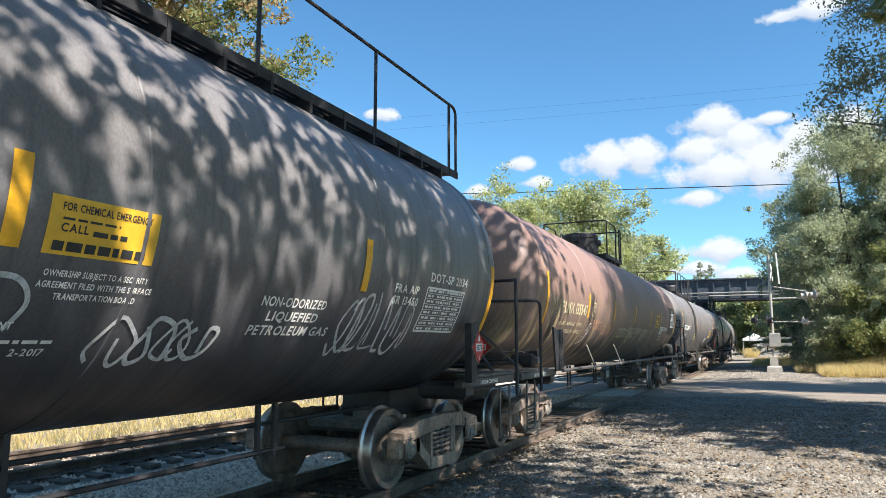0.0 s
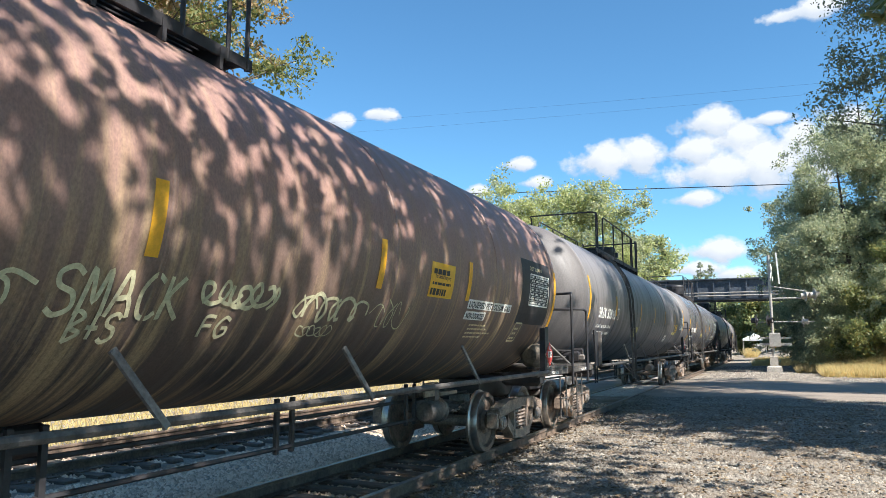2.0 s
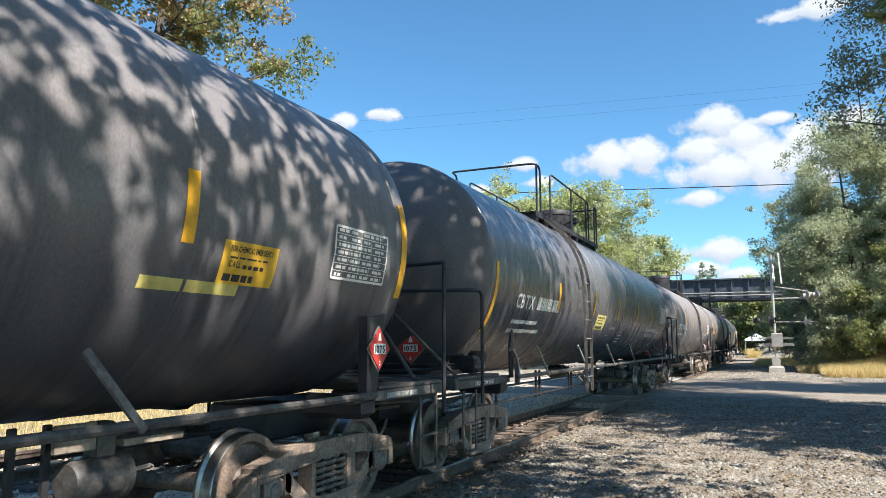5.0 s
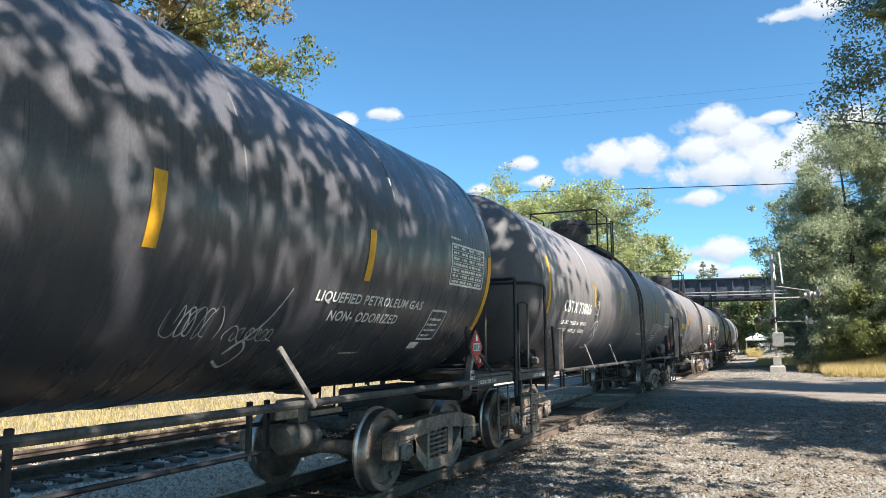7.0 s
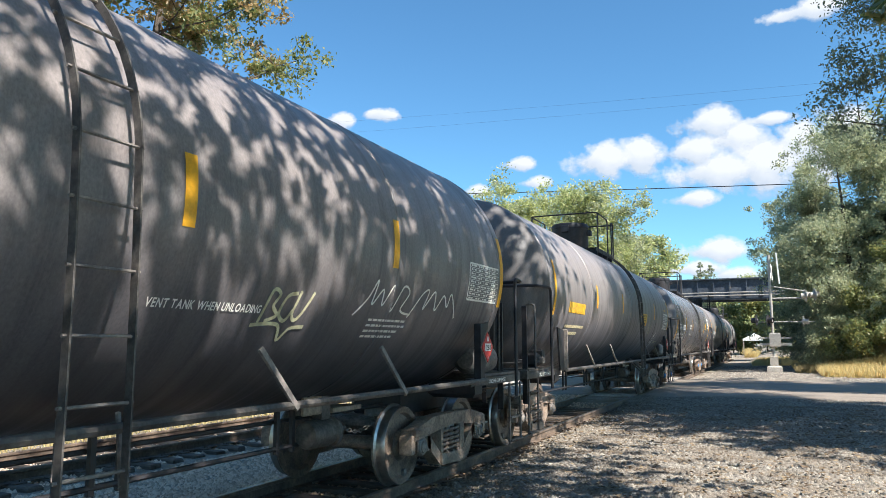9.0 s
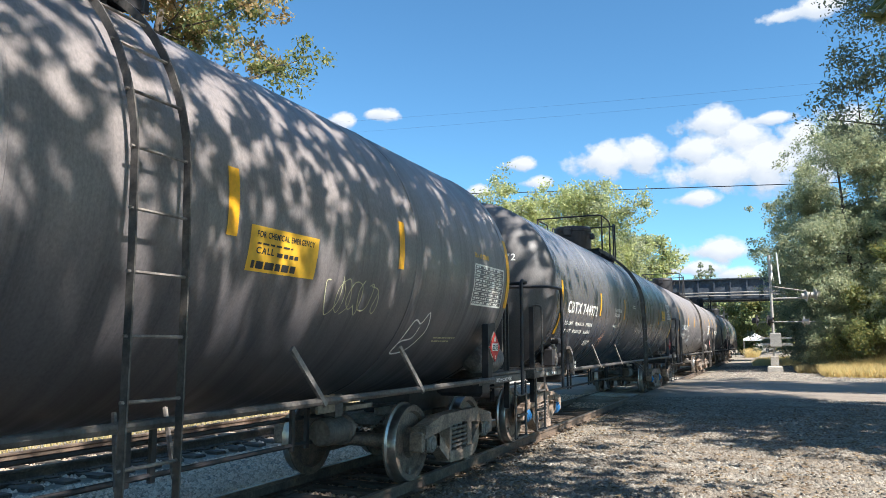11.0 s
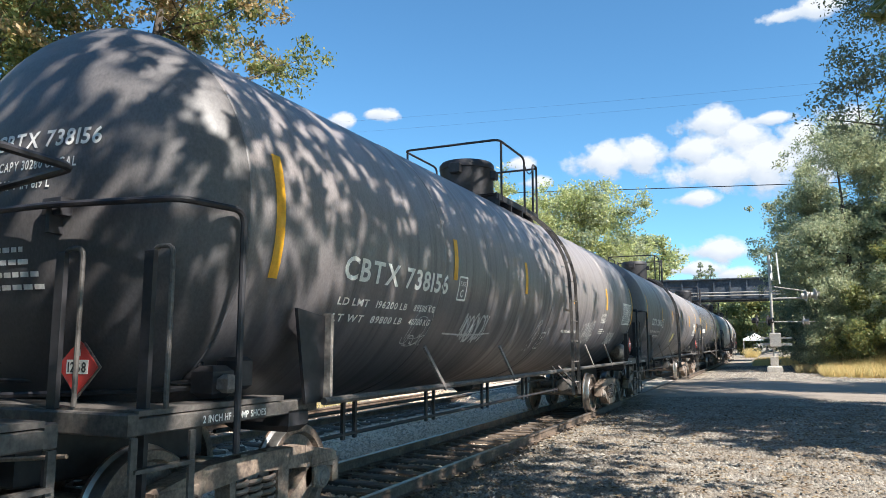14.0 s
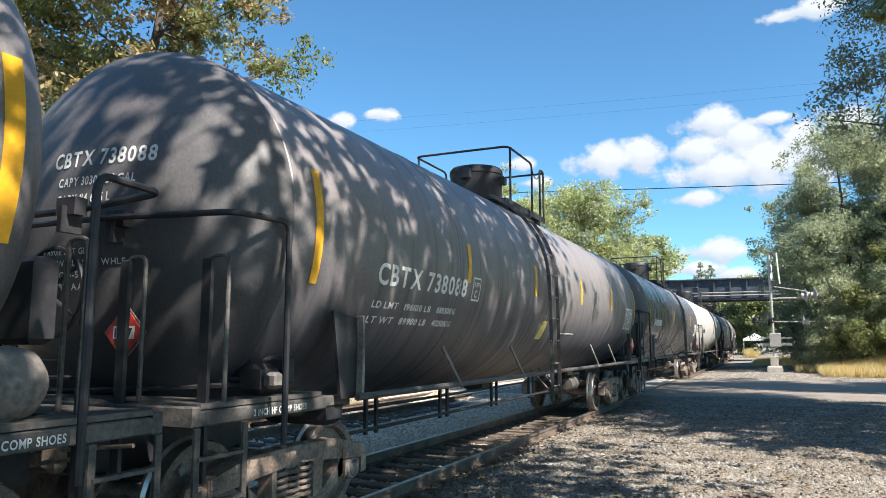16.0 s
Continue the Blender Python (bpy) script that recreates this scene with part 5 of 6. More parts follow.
def stones(name, count, area, size, mat, label, seed):
    """Loose crushed stone strewn over a stretch of ground, joined."""
    r = np.random.RandomState(seed)
    base = np.array([(1, 0, -0.3), (0.2, 0.95, -0.2), (-0.85, 0.5, -0.3), (-0.7, -0.75, -0.2), (0.45, -0.85, -0.3), (0.1, 0.1, 0.8), (-0.35, -0.1, 0.65)])
    tri = np.array([(0, 1, 5), (1, 6, 5), (1, 2, 6), (2, 3, 6), (3, 4, 5), (3, 5, 6), (4, 0, 5)])
    pts = area(r, count)
    n = len(pts)
    a = r.uniform(0, 6.283, n)
    k = size[0] + (size[1] - size[0]) * r.uniform(0, 1, n) ** 2
    jit = base[None] * (1 + r.uniform(-0.3, 0.3, (n, 7, 1))) * k[:, None, None] * r.uniform(0.7, 1.25, (n, 1, 3))
    x = jit[..., 0] * np.cos(a)[:, None] - jit[..., 1] * np.sin(a)[:, None]
    y = jit[..., 0] * np.sin(a)[:, None] + jit[..., 1] * np.cos(a)[:, None]
    z = jit[..., 2] * 0.8
    h = np.array([ground_at(px, py) for px, py in pts])
    v = np.stack([x + pts[:, :1], y + pts[:, 1:2], z + h[:, None] + k[:, None] * 0.3], -1).reshape(-1, 3)
    f = (tri[None] + (np.arange(n) * 7)[:, None, None]).reshape(-1, 3)
    return tagged(new(name, fast_mesh(name, v, f, [mat])), label, "stones", kind="stuff")


def fast_mesh(name, v, f, mats, slots=None):
    """A mesh from arrays of corners and of equal-sided faces."""
    me = bpy.data.meshes.new(name)
    k = f.shape[1]
    me.vertices.add(len(v))
    me.vertices.foreach_set("co", np.ascontiguousarray(v, dtype=np.float32).ravel())
    me.loops.add(f.size)
    me.loops.foreach_set("vertex_index", np.ascontiguousarray(f, dtype=np.int32).ravel())
    me.polygons.add(len(f))
    me.polygons.foreach_set("loop_start", np.arange(len(f), dtype=np.int32) * k)
    for mt in mats:
        me.materials.append(mt)
    if slots is not None:
        me.polygons.foreach_set("material_index", np.ascontiguousarray(slots, dtype=np.int32))
    me.update(calc_edges=True)
    me.validate()
    return me


def stone_mat(name, stops, soil=None):
    m = Mat(name, 0.9)
    c = m.ramp(m.island(), stops)
    g = m.noise(60.0, (1, 1, 1), 5)
    c = m.mix(1.0, c, m.ramp(g, [(0.3, 0.7), (0.7, 1.15)]), "MULTIPLY")
    if soil:
        d = m.noise(1.1, (0.7, 1.6, 1), 8, 0.68)
        c = m.mix(m.ramp(d, [(0.44, 0.0), (0.60, 0.8)]), c, soil)
    m.color(c)
    return m.m


BALLAST = stone_mat("ballast_stone", [(0.0, (0.40, 0.285, 0.20)), (0.5, (0.80, 0.595, 0.42)), (0.85, (0.90, 0.72, 0.54)), (1.0, (0.62, 0.42, 0.28))])
GRAVEL = stone_mat("pale_gravel_stone", [(0.0, (0.12, 0.106, 0.09)), (0.45, (0.255, 0.228, 0.19)), (0.8, (0.365, 0.33, 0.275)), (0.93, (0.46, 0.42, 0.355)), (1.0, (0.24, 0.175, 0.125))], (0.15, 0.116, 0.085))


def strip(x0, x1, y0, y1, power=1.6):
    return lambda r, n: np.stack([r.uniform(x0, x1, n), y0 + (y1 - y0) * r.uniform(0, 1, n) ** power], 1)


stones("ballast", 36000, strip(-8.6, -5.75, 2.5, 24), (0.022, 0.05), BALLAST, "grey crushed stone ballast between the tracks", 1)
stones("ballast", 9000, strip(-5.6, -4.3, 2.5, 22), (0.02, 0.045), BALLAST, "grey crushed stone ballast between the rails", 2)
stones("ballast", 16000, strip(-12.2, -9.0, 4, 30, 1.2), (0.03, 0.06), BALLAST, "grey crushed stone ballast of the second track", 3)
stones("gravel", 90000, strip(-4.15, 3.2, 3.4, 25.5, 1.8), (0.010, 0.034), GRAVEL, "pale loose gravel with dry leaves", 4)
stones("gravel", 9000, strip(-3.4, 6.0, 37.5, 60, 1.3), (0.03, 0.07), GRAVEL, "crushed stone heaped beside the line", 7)
DRY_LEAF = stone_mat("fallen_leaf", [(0.0, (0.12, 0.08, 0.05)), (0.6, (0.23, 0.16, 0.09)), (1.0, (0.34, 0.26, 0.16))])


def litter(name, count, area, size, label, seed):
    """Fallen leaves lying about."""
    r = np.random.RandomState(seed)
    pts = area(r, count)
    h = np.array([ground_at(px, py) for px, py in pts]) + 0.035
    a, k = r.uniform(0, 6.283, count), r.uniform(size * 0.5, size, count)
    t = r.uniform(-0.4, 0.4, (count, 4))
    v = np.zeros((count, 4, 3))
    for i, (cx, cy) in enumerate(((1, 0), (0, 0.55), (-1, 0), (0, -0.55))):
        v[:, i, 0] = pts[:, 0] + k * (cx * np.cos(a) - cy * np.sin(a))
        v[:, i, 1] = pts[:, 1] + k * (cx * np.sin(a) + cy * np.cos(a))
        v[:, i, 2] = h + k * t[:, i]
    return tagged(new(name, fast_mesh(name, v.reshape(-1, 3), np.arange(count * 4).reshape(-1, 4), [DRY_LEAF])), label, "leaves", kind="stuff")


litter("fallen_leaves", 9000, strip(-4.2, 3.0, 3.4, 22, 1.7), 0.045, "dry brown fallen leaves on gravel", 5)
litter("fallen_leaves", 900, strip(-5.6, -4.3, 3, 20, 1.3), 0.05, "dry brown fallen leaves between the rails", 6)


# ---- tracks ----
def rail_run(x0, side, y0, y1):
    """A rail with foot, web and head, along the track's line."""
    prof = [(-0.07, -0.17), (0.07, -0.17), (0.07, -0.155), (0.012, -0.14), (0.010, -0.05), (0.036, -0.038), (0.036, -0.008), (0.028, 0.0), (-0.028, 0.0), (-0.036, -0.008), (-0.036, -0.038), (-0.010, -0.05), (-0.012, -0.14), (-0.07, -0.155)]
    sh = Shape()
    k = len(prof)
    s_list = [y0 + (BEND_Y - y0) * i / 6 for i in range(7)] + [BEND_Y + (y1 - BEND_Y) * i / 24 for i in range(1, 25)]
    for s in s_list:
        p, a = on_line(s, x0)
        for u, w in prof:
            q = side * 0.7535 + u
            sh.v.append((p.x + q * math.cos(a), p.y + q * math.sin(a), w))
    for i in range(len(s_list) - 1):
        for j in range(k):
            sh.f.append((i * k + j, i * k + (j + 1) % k, (i + 1) * k + (j + 1) % k, (i + 1) * k + j))
            sh.s.append(1 if j in (6, 7, 8) else 0)
    return sh


def tie_shape(seed):
    r = random.Random(seed)
    sh = Shape().box((-1.3, -0.115, -0.35), (1.3, 0.115, -0.172), 0, None, 0.018)
    sh.v = [(x + r.uniform(-0.02, 0.02), y + r.uniform(-0.012, 0.012), z + r.uniform(-0.008, 0.006)) for x, y, z in sh.v]
    return sh


def anchor_shape():
    """A tie plate with two spikes and a rail anchor."""
    sh = Shape().box((-0.18, -0.09, -0.174), (0.18, 0.09, -0.156), 0, None, 0.004)
    for x, y in ((0.085, 0.05), (-0.085, -0.05)):
        sh.box((x - 0.013, y - 0.013, -0.16), (x + 0.013, y + 0.013, -0.128), 0, None, 0.004)
    sh.box((-0.03, 0.12, -0.185), (0.10, 0.145, -0.145), 0, None, 0.01)
    return sh


TIES = [tie_shape(k).mesh("tie", TIE_WOOD) for k in range(5)]
PLATE = anchor_shape().mesh("tie_plate", RAIL_SIDE)
for name, x0 in (("railway_track_1", TRACK_X), ("railway_track_2", SECOND_X)):
    tk = thing(name, "railway track with rusty rails on creosoted wooden ties", "railway track", kind="structure")
    for side in (-1, 1):
        part("rail", rail_run(x0, side, -30, 190), [RAIL_SIDE, RAIL_TOP if x0 == TRACK_X else RAIL_SIDE], tk, "rusty steel rail with polished head" if x0 == TRACK_X else "dull rusty steel rail", smooth=False)
    far = Shape()
    for k in range(-12, 190):
        y = 0.495 * k + 0.2
        if 1.5 < y < 30:
            part("tie", TIES[(k * 7) % 5], None, tk, m=pose(x0 + random.uniform(-0.05, 0.05), y + random.uniform(-0.04, 0.04), -0.004 * (x0 < -8), 0, 0, random.uniform(-1.5, 1.5)))
            if y < 20:
                for side in (-1, 1):
                    part("tie_plate", PLATE, None, tk, m=pose(x0 + side * 0.7535, y, 0, 0, 0, 0 if side > 0 else 180))
        else:
            p, a = on_line(y, x0)
            far.box((-1.3, -0.115, -0.35), (1.3, 0.115, -0.172), 0, pose(p.x, p.y, 0, 0, 0, math.degrees(a)))
    tagged(part("far_ties", far, TIE_WOOD, tk), kind="stuff")

# ---- level crossing and road ----
rd = Shape()
n = 40
road_xs = [-60 + 3 * k for k in range(17)] + [-9 + 0.35 * k for k in range(70)] + [16, 24, 40, 70, 120]


def road_edge(x):
    """Near and far edge of the road at x."""
    skew = (x + 4) * 0.18
    rag = noise.noise((x * 0.8, 3.0, 0)) * 0.9 + noise.noise((x * 2.7, 9.0, 0)) * 0.35
    return 24.3 + skew * 0.75 + rag, 36.6 + skew * 0.6 + rag * 0.4


road_xs = sorted(road_xs)
for x in road_xs:
    a, b = road_edge(x)
    for y in (a, a + 0.4, (a + b) / 2, b - 0.4, b):
        rd.v.append((x, y, (-0.02 if y not in (a, b) else -0.09)))
rd.f = [(i * 5 + j, (i + 1) * 5 + j, (i + 1) * 5 + j + 1, i * 5 + j + 1) for i in range(len(road_xs) - 1) for j in range(4)]
rd.s = [0] * len(rd.f)
solid("road", rd, ASPHALT, "worn grey asphalt road over the level crossing", "road", kind="structure")
ln = Shape()
for x in [5 + 1.0 * k for k in range(40)]:
    a, b = road_edge(x)
    c, d = road_edge(x + 1.0)
    ln.add([(x, b - 1.2, -0.014), (x + 1.0, d - 1.2, -0.014), (x + 1.0, d - 1.05, -0.014), (x, b - 1.05, -0.014)], [(0, 1, 2, 3)])
solid("road_marking", ln, WHITE_LINE, "worn white edge line on asphalt", "road marking", kind="structure")
for x0 in (TRACK_X, SECOND_X):
    cp = thing("crossing_deck", "timber and asphalt panels between the rails at the crossing", "crossing", kind="structure")
    for a, b in ((-0.66, -0.02), (0.02, 0.66)):
        for k in range(6):
            y = 24.0 + k * 2.4
            part("crossing_panel", Shape().box((x0 + a, y, -0.16), (x0 + b, y + 2.38, -0.012), 0, None, 0.01), CONCRETE, cp)

# ---- bridge over the line ----
br = thing("bridge", "dark steel girder bridge over the railway", "bridge", kind="structure")
BX0, BX1, BY = -26.0, 4.2, 78.0
part("girder", Shape().box((BX0, BY, 6.15), (BX1, BY + 0.3, 8.15)).box((BX0, BY - 0.25, 6.05), (BX1, BY + 0.5, 6.2)).box((BX0, BY - 0.25, 8.1), (BX1, BY + 0.5, 8.22)), BRIDGE_PAINT, br, "dark painted plate girder")
part("girder", Shape().box((BX0, BY + 6, 6.15), (BX1, BY + 6.3, 8.15)), BRIDGE_PAINT, br)
part("deck", Shape().box((BX0, BY + 0.31, 6.6), (BX1, BY + 5.99, 7.0)), BRIDGE_PAINT, br)
for k in range(20):
    x = BX0 + 0.7 + 1.55 * k
    part("stiffener", Shape().box((x - 0.06, BY - 0.16, 6.21), (x + 0.06, BY - 0.004, 8.09)), BRIDGE_PAINT, br)
for z in (6.45, 6.75):
    part("pipe", Shape().tube([(BX0, BY - 0.4, z), (BX1, BY - 0.4, z)], 0.06, 8), GALV, br, "pale service pipe")
for x in (BX0 - 1.5, BX1 + 1.4):
    part("abutment", Shape().box((x - 1.6, BY - 0.6, -0.5), (x + 1.6, BY + 7.0, 6.04)), CONCRETE, br)

# ---- crossing signal ----
sg = thing("crossing_signal", "galvanised crossing signal mast with flashing lights and raised gate", "crossing signal", pose(0.05, 47.6, 0))
part("mast", Shape().tube([(0, 0, 0.2), (0, 0, 7.0)], 0.085, 12), GALV, sg, smooth=True)
part("foundation", Shape().box((-0.42, -0.42, -0.25), (0.42, 0.42, 0.35), 0, None, 0.08).box((-0.22, -0.22, 0.34), (0.22, 0.22, 0.9), 0, None, 0.03), CONCRETE, sg)
part("gate_mechanism", Shape().box((-0.2, -0.3, 1.45), (0.42, 0.3, 2.3), 0, None, 0.05).box((-0.75, -0.15, 1.55), (1.0, 0.15, 1.7)).box((-0.75, -0.15, 1.95), (1.0, 0.15, 2.05)), GALV, sg, "grey gate mechanism box")
part("cantilever_arm", Shape().tube([(0, 0, 4.35), (2.0, 0, 4.35)], 0.055, 8).tube([(0, 0, 5.1), (1.9, 0, 4.75)], 0.035, 8).tube([(-0.6, 0, 2.95), (2.3, 0, 2.95)], 0.03, 8), GALV, sg)


def lamp_unit(parent, x, y, z, turn, lens):
    u = Shape().turned([(0.0, 0.0), (0.10, 0.0), (0.155, -0.05), (0.155, -0.09), (0.33, -0.095), (0.33, -0.11), (0.155, -0.11)], "y", (0, 0, 0), 20)
    u.turned([(0.16, -0.10), (0.17, -0.38), (0.165, -0.38), (0.155, -0.10)], "y", (0, 0, 0), 20)
    o = part("signal_light", u, GALV if lens is None else STEEL_BLACK, parent, m=pose(x, y, z, 0, 0, turn))
    part("lens", Shape().turned([(0.0, -0.12), (0.10, -0.115), (0.15, -0.10)], "y", (0, 0, 0), 16), RED_SIGN, o)


for x, z in ((1.75, 4.55), (2.25, 4.6)):
    lamp_unit(sg, x, 0.15, z, 100, None)
    lamp_unit(sg, x + 0.25, -0.1, z - 0.1, 280, None)
lamp_unit(sg, -0.75, -0.1, 3.05, -100, 1)
lamp_unit(sg, -0.30, -0.1, 3.05, 70, 1)
lamp_unit(sg, 1.6, -0.1, 2.95, 80, None)
part("gate_arm", Shape().box((-0.03, -0.06, 0.0), (0.05, 0.06, 1.9), 0, None, 0.01), LETTER, sg, "white raised gate arm", m=pose(0.52, -0.2, 5.2, 0, -3, 0))
part("crossbuck", Shape().box((-0.1, -0.02, -0.6), (0.1, 0.02, 0.6), 0, Matrix.Rotation(radians(45), 4, "Y")).box((-0.1, -0.045, -0.6), (0.1, -0.022, 0.6), 0, Matrix.Rotation(radians(-45), 4, "Y")), LETTER, sg, "white crossbuck seen edge on", m=pose(0.1, -0.1, 5.9, 0, 0, 85))

# ---- wires ----
for za, zb, sag, thick in ((17.45, 13.85, 0.2, 0.035), (25.3, 21.9, 0.15, 0.005), (24.0, 21.1, 0.15, 0.005)):
    pts = [Vector((-48 + 56 * q, 62, za + (zb - za) * q - sag * math.sin(math.pi * q))) for q in (j / 24 for j in range(25))]
    solid("overhead_wire", Shape().tube(pts, thick, 6), STEEL_BLACK, "thin black overhead wire across the line", "wire")
# ---- white canopy tent and far things ----
tent = thing("canopy_tent", "small white canopy tent on thin legs", "tent", pose(-2.4, 118, 0.2))
part("canopy", Shape().add([(-1.6, -1.6, 2.1), (1.6, -1.6, 2.1), (1.6, 1.6, 2.1), (-1.6, 1.6, 2.1), (0, 0, 3.0)], [(0, 1, 4), (1, 2, 4), (2, 3, 4), (3, 0, 4)]).box((-1.6, -1.6, 1.85), (1.6, 1.6, 2.1)), LETTER, tent)
for sx in (-1, 1):
    for sy in (-1, 1):
        part("leg", Shape().tube([(sx * 1.55, sy * 1.55, 0), (sx * 1.55, sy * 1.55, 1.9)], 0.04, 6), GALV, tent)


# ---- trees ----
def leaf_quads(r, centres, per, spread, size):
    """Leaves round the ends of twigs: folded kites at any angle."""
    n = len(centres) * per
    c = np.repeat(centres, per, 0)
    d = r.normal(0, 1, (n, 3))
    d /= np.linalg.norm(d, axis=1)[:, None]
    c = c + d * (r.uniform(0, 1, (n, 1)) ** 0.6) * spread[np.repeat(np.arange(len(centres)), per)][:, None] * np.array([1, 1, 0.75])
    u = r.normal(0, 1, (n, 3))
    u /= np.linalg.norm(u, axis=1)[:, None]
    w = np.cross(u, r.normal(0, 1, (n, 3)) + np.array([0, 0, 0.8]))
    w /= np.linalg.norm(w, axis=1)[:, None] + 1e-9
    k = (size * r.uniform(0.6, 1.25, (n, 1)))
    v = np.stack([c + u * k, c + w * k * 0.48, c - u * k, c - w * k * 0.48], 1)
    return v.reshape(-1, 3), np.arange(n * 4).reshape(-1, 4)


def tree(name, label, x, y, height, spread, leaf, seed, clumps=150, per=60, size=0.11, bare=0.3, lean=(0, 0), clump=0.75, accent=None, accent_share=0.0, low=None, trunk=0.022, scatter=0.28):
    """A tree: tapered trunk, forking limbs, a crown of many leaves in clumps with gaps."""
    rng, r = random.Random(seed), np.random.RandomState(seed)
    z0 = ground_height(x, y) - 0.05
    ob = thing(name, label, "tree", pose(x, y, z0))
    wood = Shape()
    r0 = height * trunk
    top = Vector((lean[0], lean[1], height * 0.86))
    spine = [Vector((0, 0, 0)), Vector((lean[0] * 0.15 + rng.uniform(-0.15, 0.15), lean[1] * 0.15, height * 0.25)), Vector((lean[0] * 0.5 + rng.uniform(-0.3, 0.3), lean[1] * 0.5 + rng.uniform(-0.3, 0.3), height * 0.55)), top]
    wood.tube([spine[0] + (spine[1] - spine[0]) * 0.0, spine[0].lerp(spine[1], 0.12), spine[1], spine[2], top], [r0 * 1.45, r0, r0 * 0.8, r0 * 0.5, r0 * 0.08], 8)
    tips = []
    lo = bare if low is None else low
    for k in range(int(9 + height)):
        t = lo + (1 - lo) * (k + rng.random()) / (9 + height)
        t = min(0.97, t)
        seg = 0 if t < 0.29 else 1 if t < 0.64 else 2
        f = (t - (0, 0.29, 0.64)[seg]) / (0.29, 0.35, 0.36)[seg]
        a = spine[seg].lerp(spine[seg + 1], f)
        ang = rng.uniform(0, 6.283)
        frac = (t - lo) / max(0.05, 1 - lo)
        reach = spread * (0.55 + 0.75 * math.sin(math.pi * min(1, 0.22 + 0.72 * frac))) * rng.uniform(0.5, 1.0) * 0.85
        b = a + Vector((math.cos(ang) * reach, math.sin(ang) * reach, reach * rng.uniform(0.1, 0.55)))
        m1 = a.lerp(b, 0.5) + Vector((0, 0, -0.06 * reach))
        rr = r0 * 0.32 * (1.1 - t)
        wood.tube([a, m1, b], [rr, rr * 0.65, rr * 0.2], 6)
        for j in range(5):
            q = a.lerp(b, rng.uniform(0.4, 1.0))
            e = q + Vector((rng.uniform(-1, 1), rng.uniform(-1, 1), rng.uniform(-0.4, 0.8))) * reach * 0.36
            wood.tube([q, e], [rr * 0.3, rr * 0.08], 4, ends=False)
            tips += [e, q.lerp(e, 0.6)]
        tips.append(b)
    idx = [rng.randrange(len(tips)) for _ in range(clumps)]
    cen = np.array([tuple(tips[i]) for i in idx]) + r.normal(0, scatter, (clumps, 3))
    rad = clump * r.uniform(0.5, 1.2, clumps)
    v, f = leaf_quads(r, cen, per, rad, size)
    slots = None
    mats = [leaf]
    if accent:
        mats.append(accent)
        slots = np.repeat((r.uniform(0, 1, clumps) < accent_share).astype(np.int32), per)
    part("trunk", wood, BARK, ob, smooth=True)
    cr = new("crown", fast_mesh("crown", v, f, mats, slots))
    cr.parent = ob
    return ob


# big trees by the track that shade train and gravel
for x, y, h, seed, count, tip in ((4.6, -9.0, 12.5, 41, 900, (-1.3, 0.2)), (3.8, -5.0, 12.0, 45, 850, (-1.3, 0.2)), (3.5, -1.2, 11.6, 42, 950, (-1.3, 0.2)), (3.2, 2.4, 11.6, 43, 1080, (-1.3, 0.2)),
                                  (3.6, 5.6, 12.4, 47, 1450, (-1.3, 0.2)), (9.6, 3.4, 15.0, 48, 1700, (-7.8, 5.8))):
    tree("oak_tree", "oak with green leaves overhanging the gravel", x, y, h, 4.2, LEAF_OAK, seed, count, 12, 0.10, 0.66 if h > 14 else 0.54 if y > 4 else 0.46, lean=tip, clump=0.16, scatter=1.0, trunk=0.012 if h > 14 else 0.022)
tree("oak_tree", "tall oak with green leaves behind the gravel", 10.5, -2.0, 16.0, 5.0, LEAF_OAK, 49, 200, 40, 0.12, 0.40, clump=0.4)
tree("oak_tree", "tall oak with dark green leaves beside the road", 7.4, 19.0, 15.0, 6.0, LEAF_DARK, 44, 1100, 170, 0.052, 0.46, lean=(-1.2, 0), accent=LEAF_BRIGHT, accent_share=0.14)
# Three oaks out of view, added to shade road, gravel and train.
tree("oak_tree", "oak with green leaves beside the road", 12.5, 29.0, 17.0, 5.5, LEAF_OAK, 59, 900, 50, 0.13, 0.25, clump=0.7, scatter=0.7)
tree("oak_tree", "very tall oak with green leaves beside the road", 9.8, 20.5, 22.0, 6.0, LEAF_OAK, 57, 1100, 45, 0.13, 0.42, clump=0.6, scatter=0.7)
tree("oak_tree", "small oak with green leaves beside the road", 9.4, 14.0, 12.5, 4.4, LEAF_OAK, 58, 1300, 30, 0.11, 0.40, clump=0.35, scatter=0.8)
# wood on the bank beside the crossing
tree("willow_tree", "pale grey-green willow at the edge of the wood", 5.0, 53.0, 17.0, 5.4, LEAF_GREY, 61, 900, 100, 0.088, 0.10, lean=(-0.6, 0), clump=0.7, trunk=0.013, scatter=0.6)
tree("willow_tree", "pale grey-green willow at the edge of the wood", 3.2, 60.0, 14.5, 4.2, LEAF_GREY, 62, 700, 90, 0.092, 0.12, clump=0.7, trunk=0.013, scatter=0.6)
for x, y, h, w, seed, lf in ((9.5, 53.0, 15.0, 4.6, 63, LEAF_DARK), (9.0, 56.0, 17.0, 5.0, 65, LEAF_DARK), (14.0, 63.0, 18.0, 5.5, 66, LEAF_OAK), (6.6, 66.0, 13.0, 4.0, 67, LEAF_DARK)):
    tree("oak_tree", "dense dark green tree in the wood by the crossing", x, y, h, w, lf, seed, 480, 75, 0.13, 0.06, clump=0.95, accent=LEAF_GREY, accent_share=0.65)
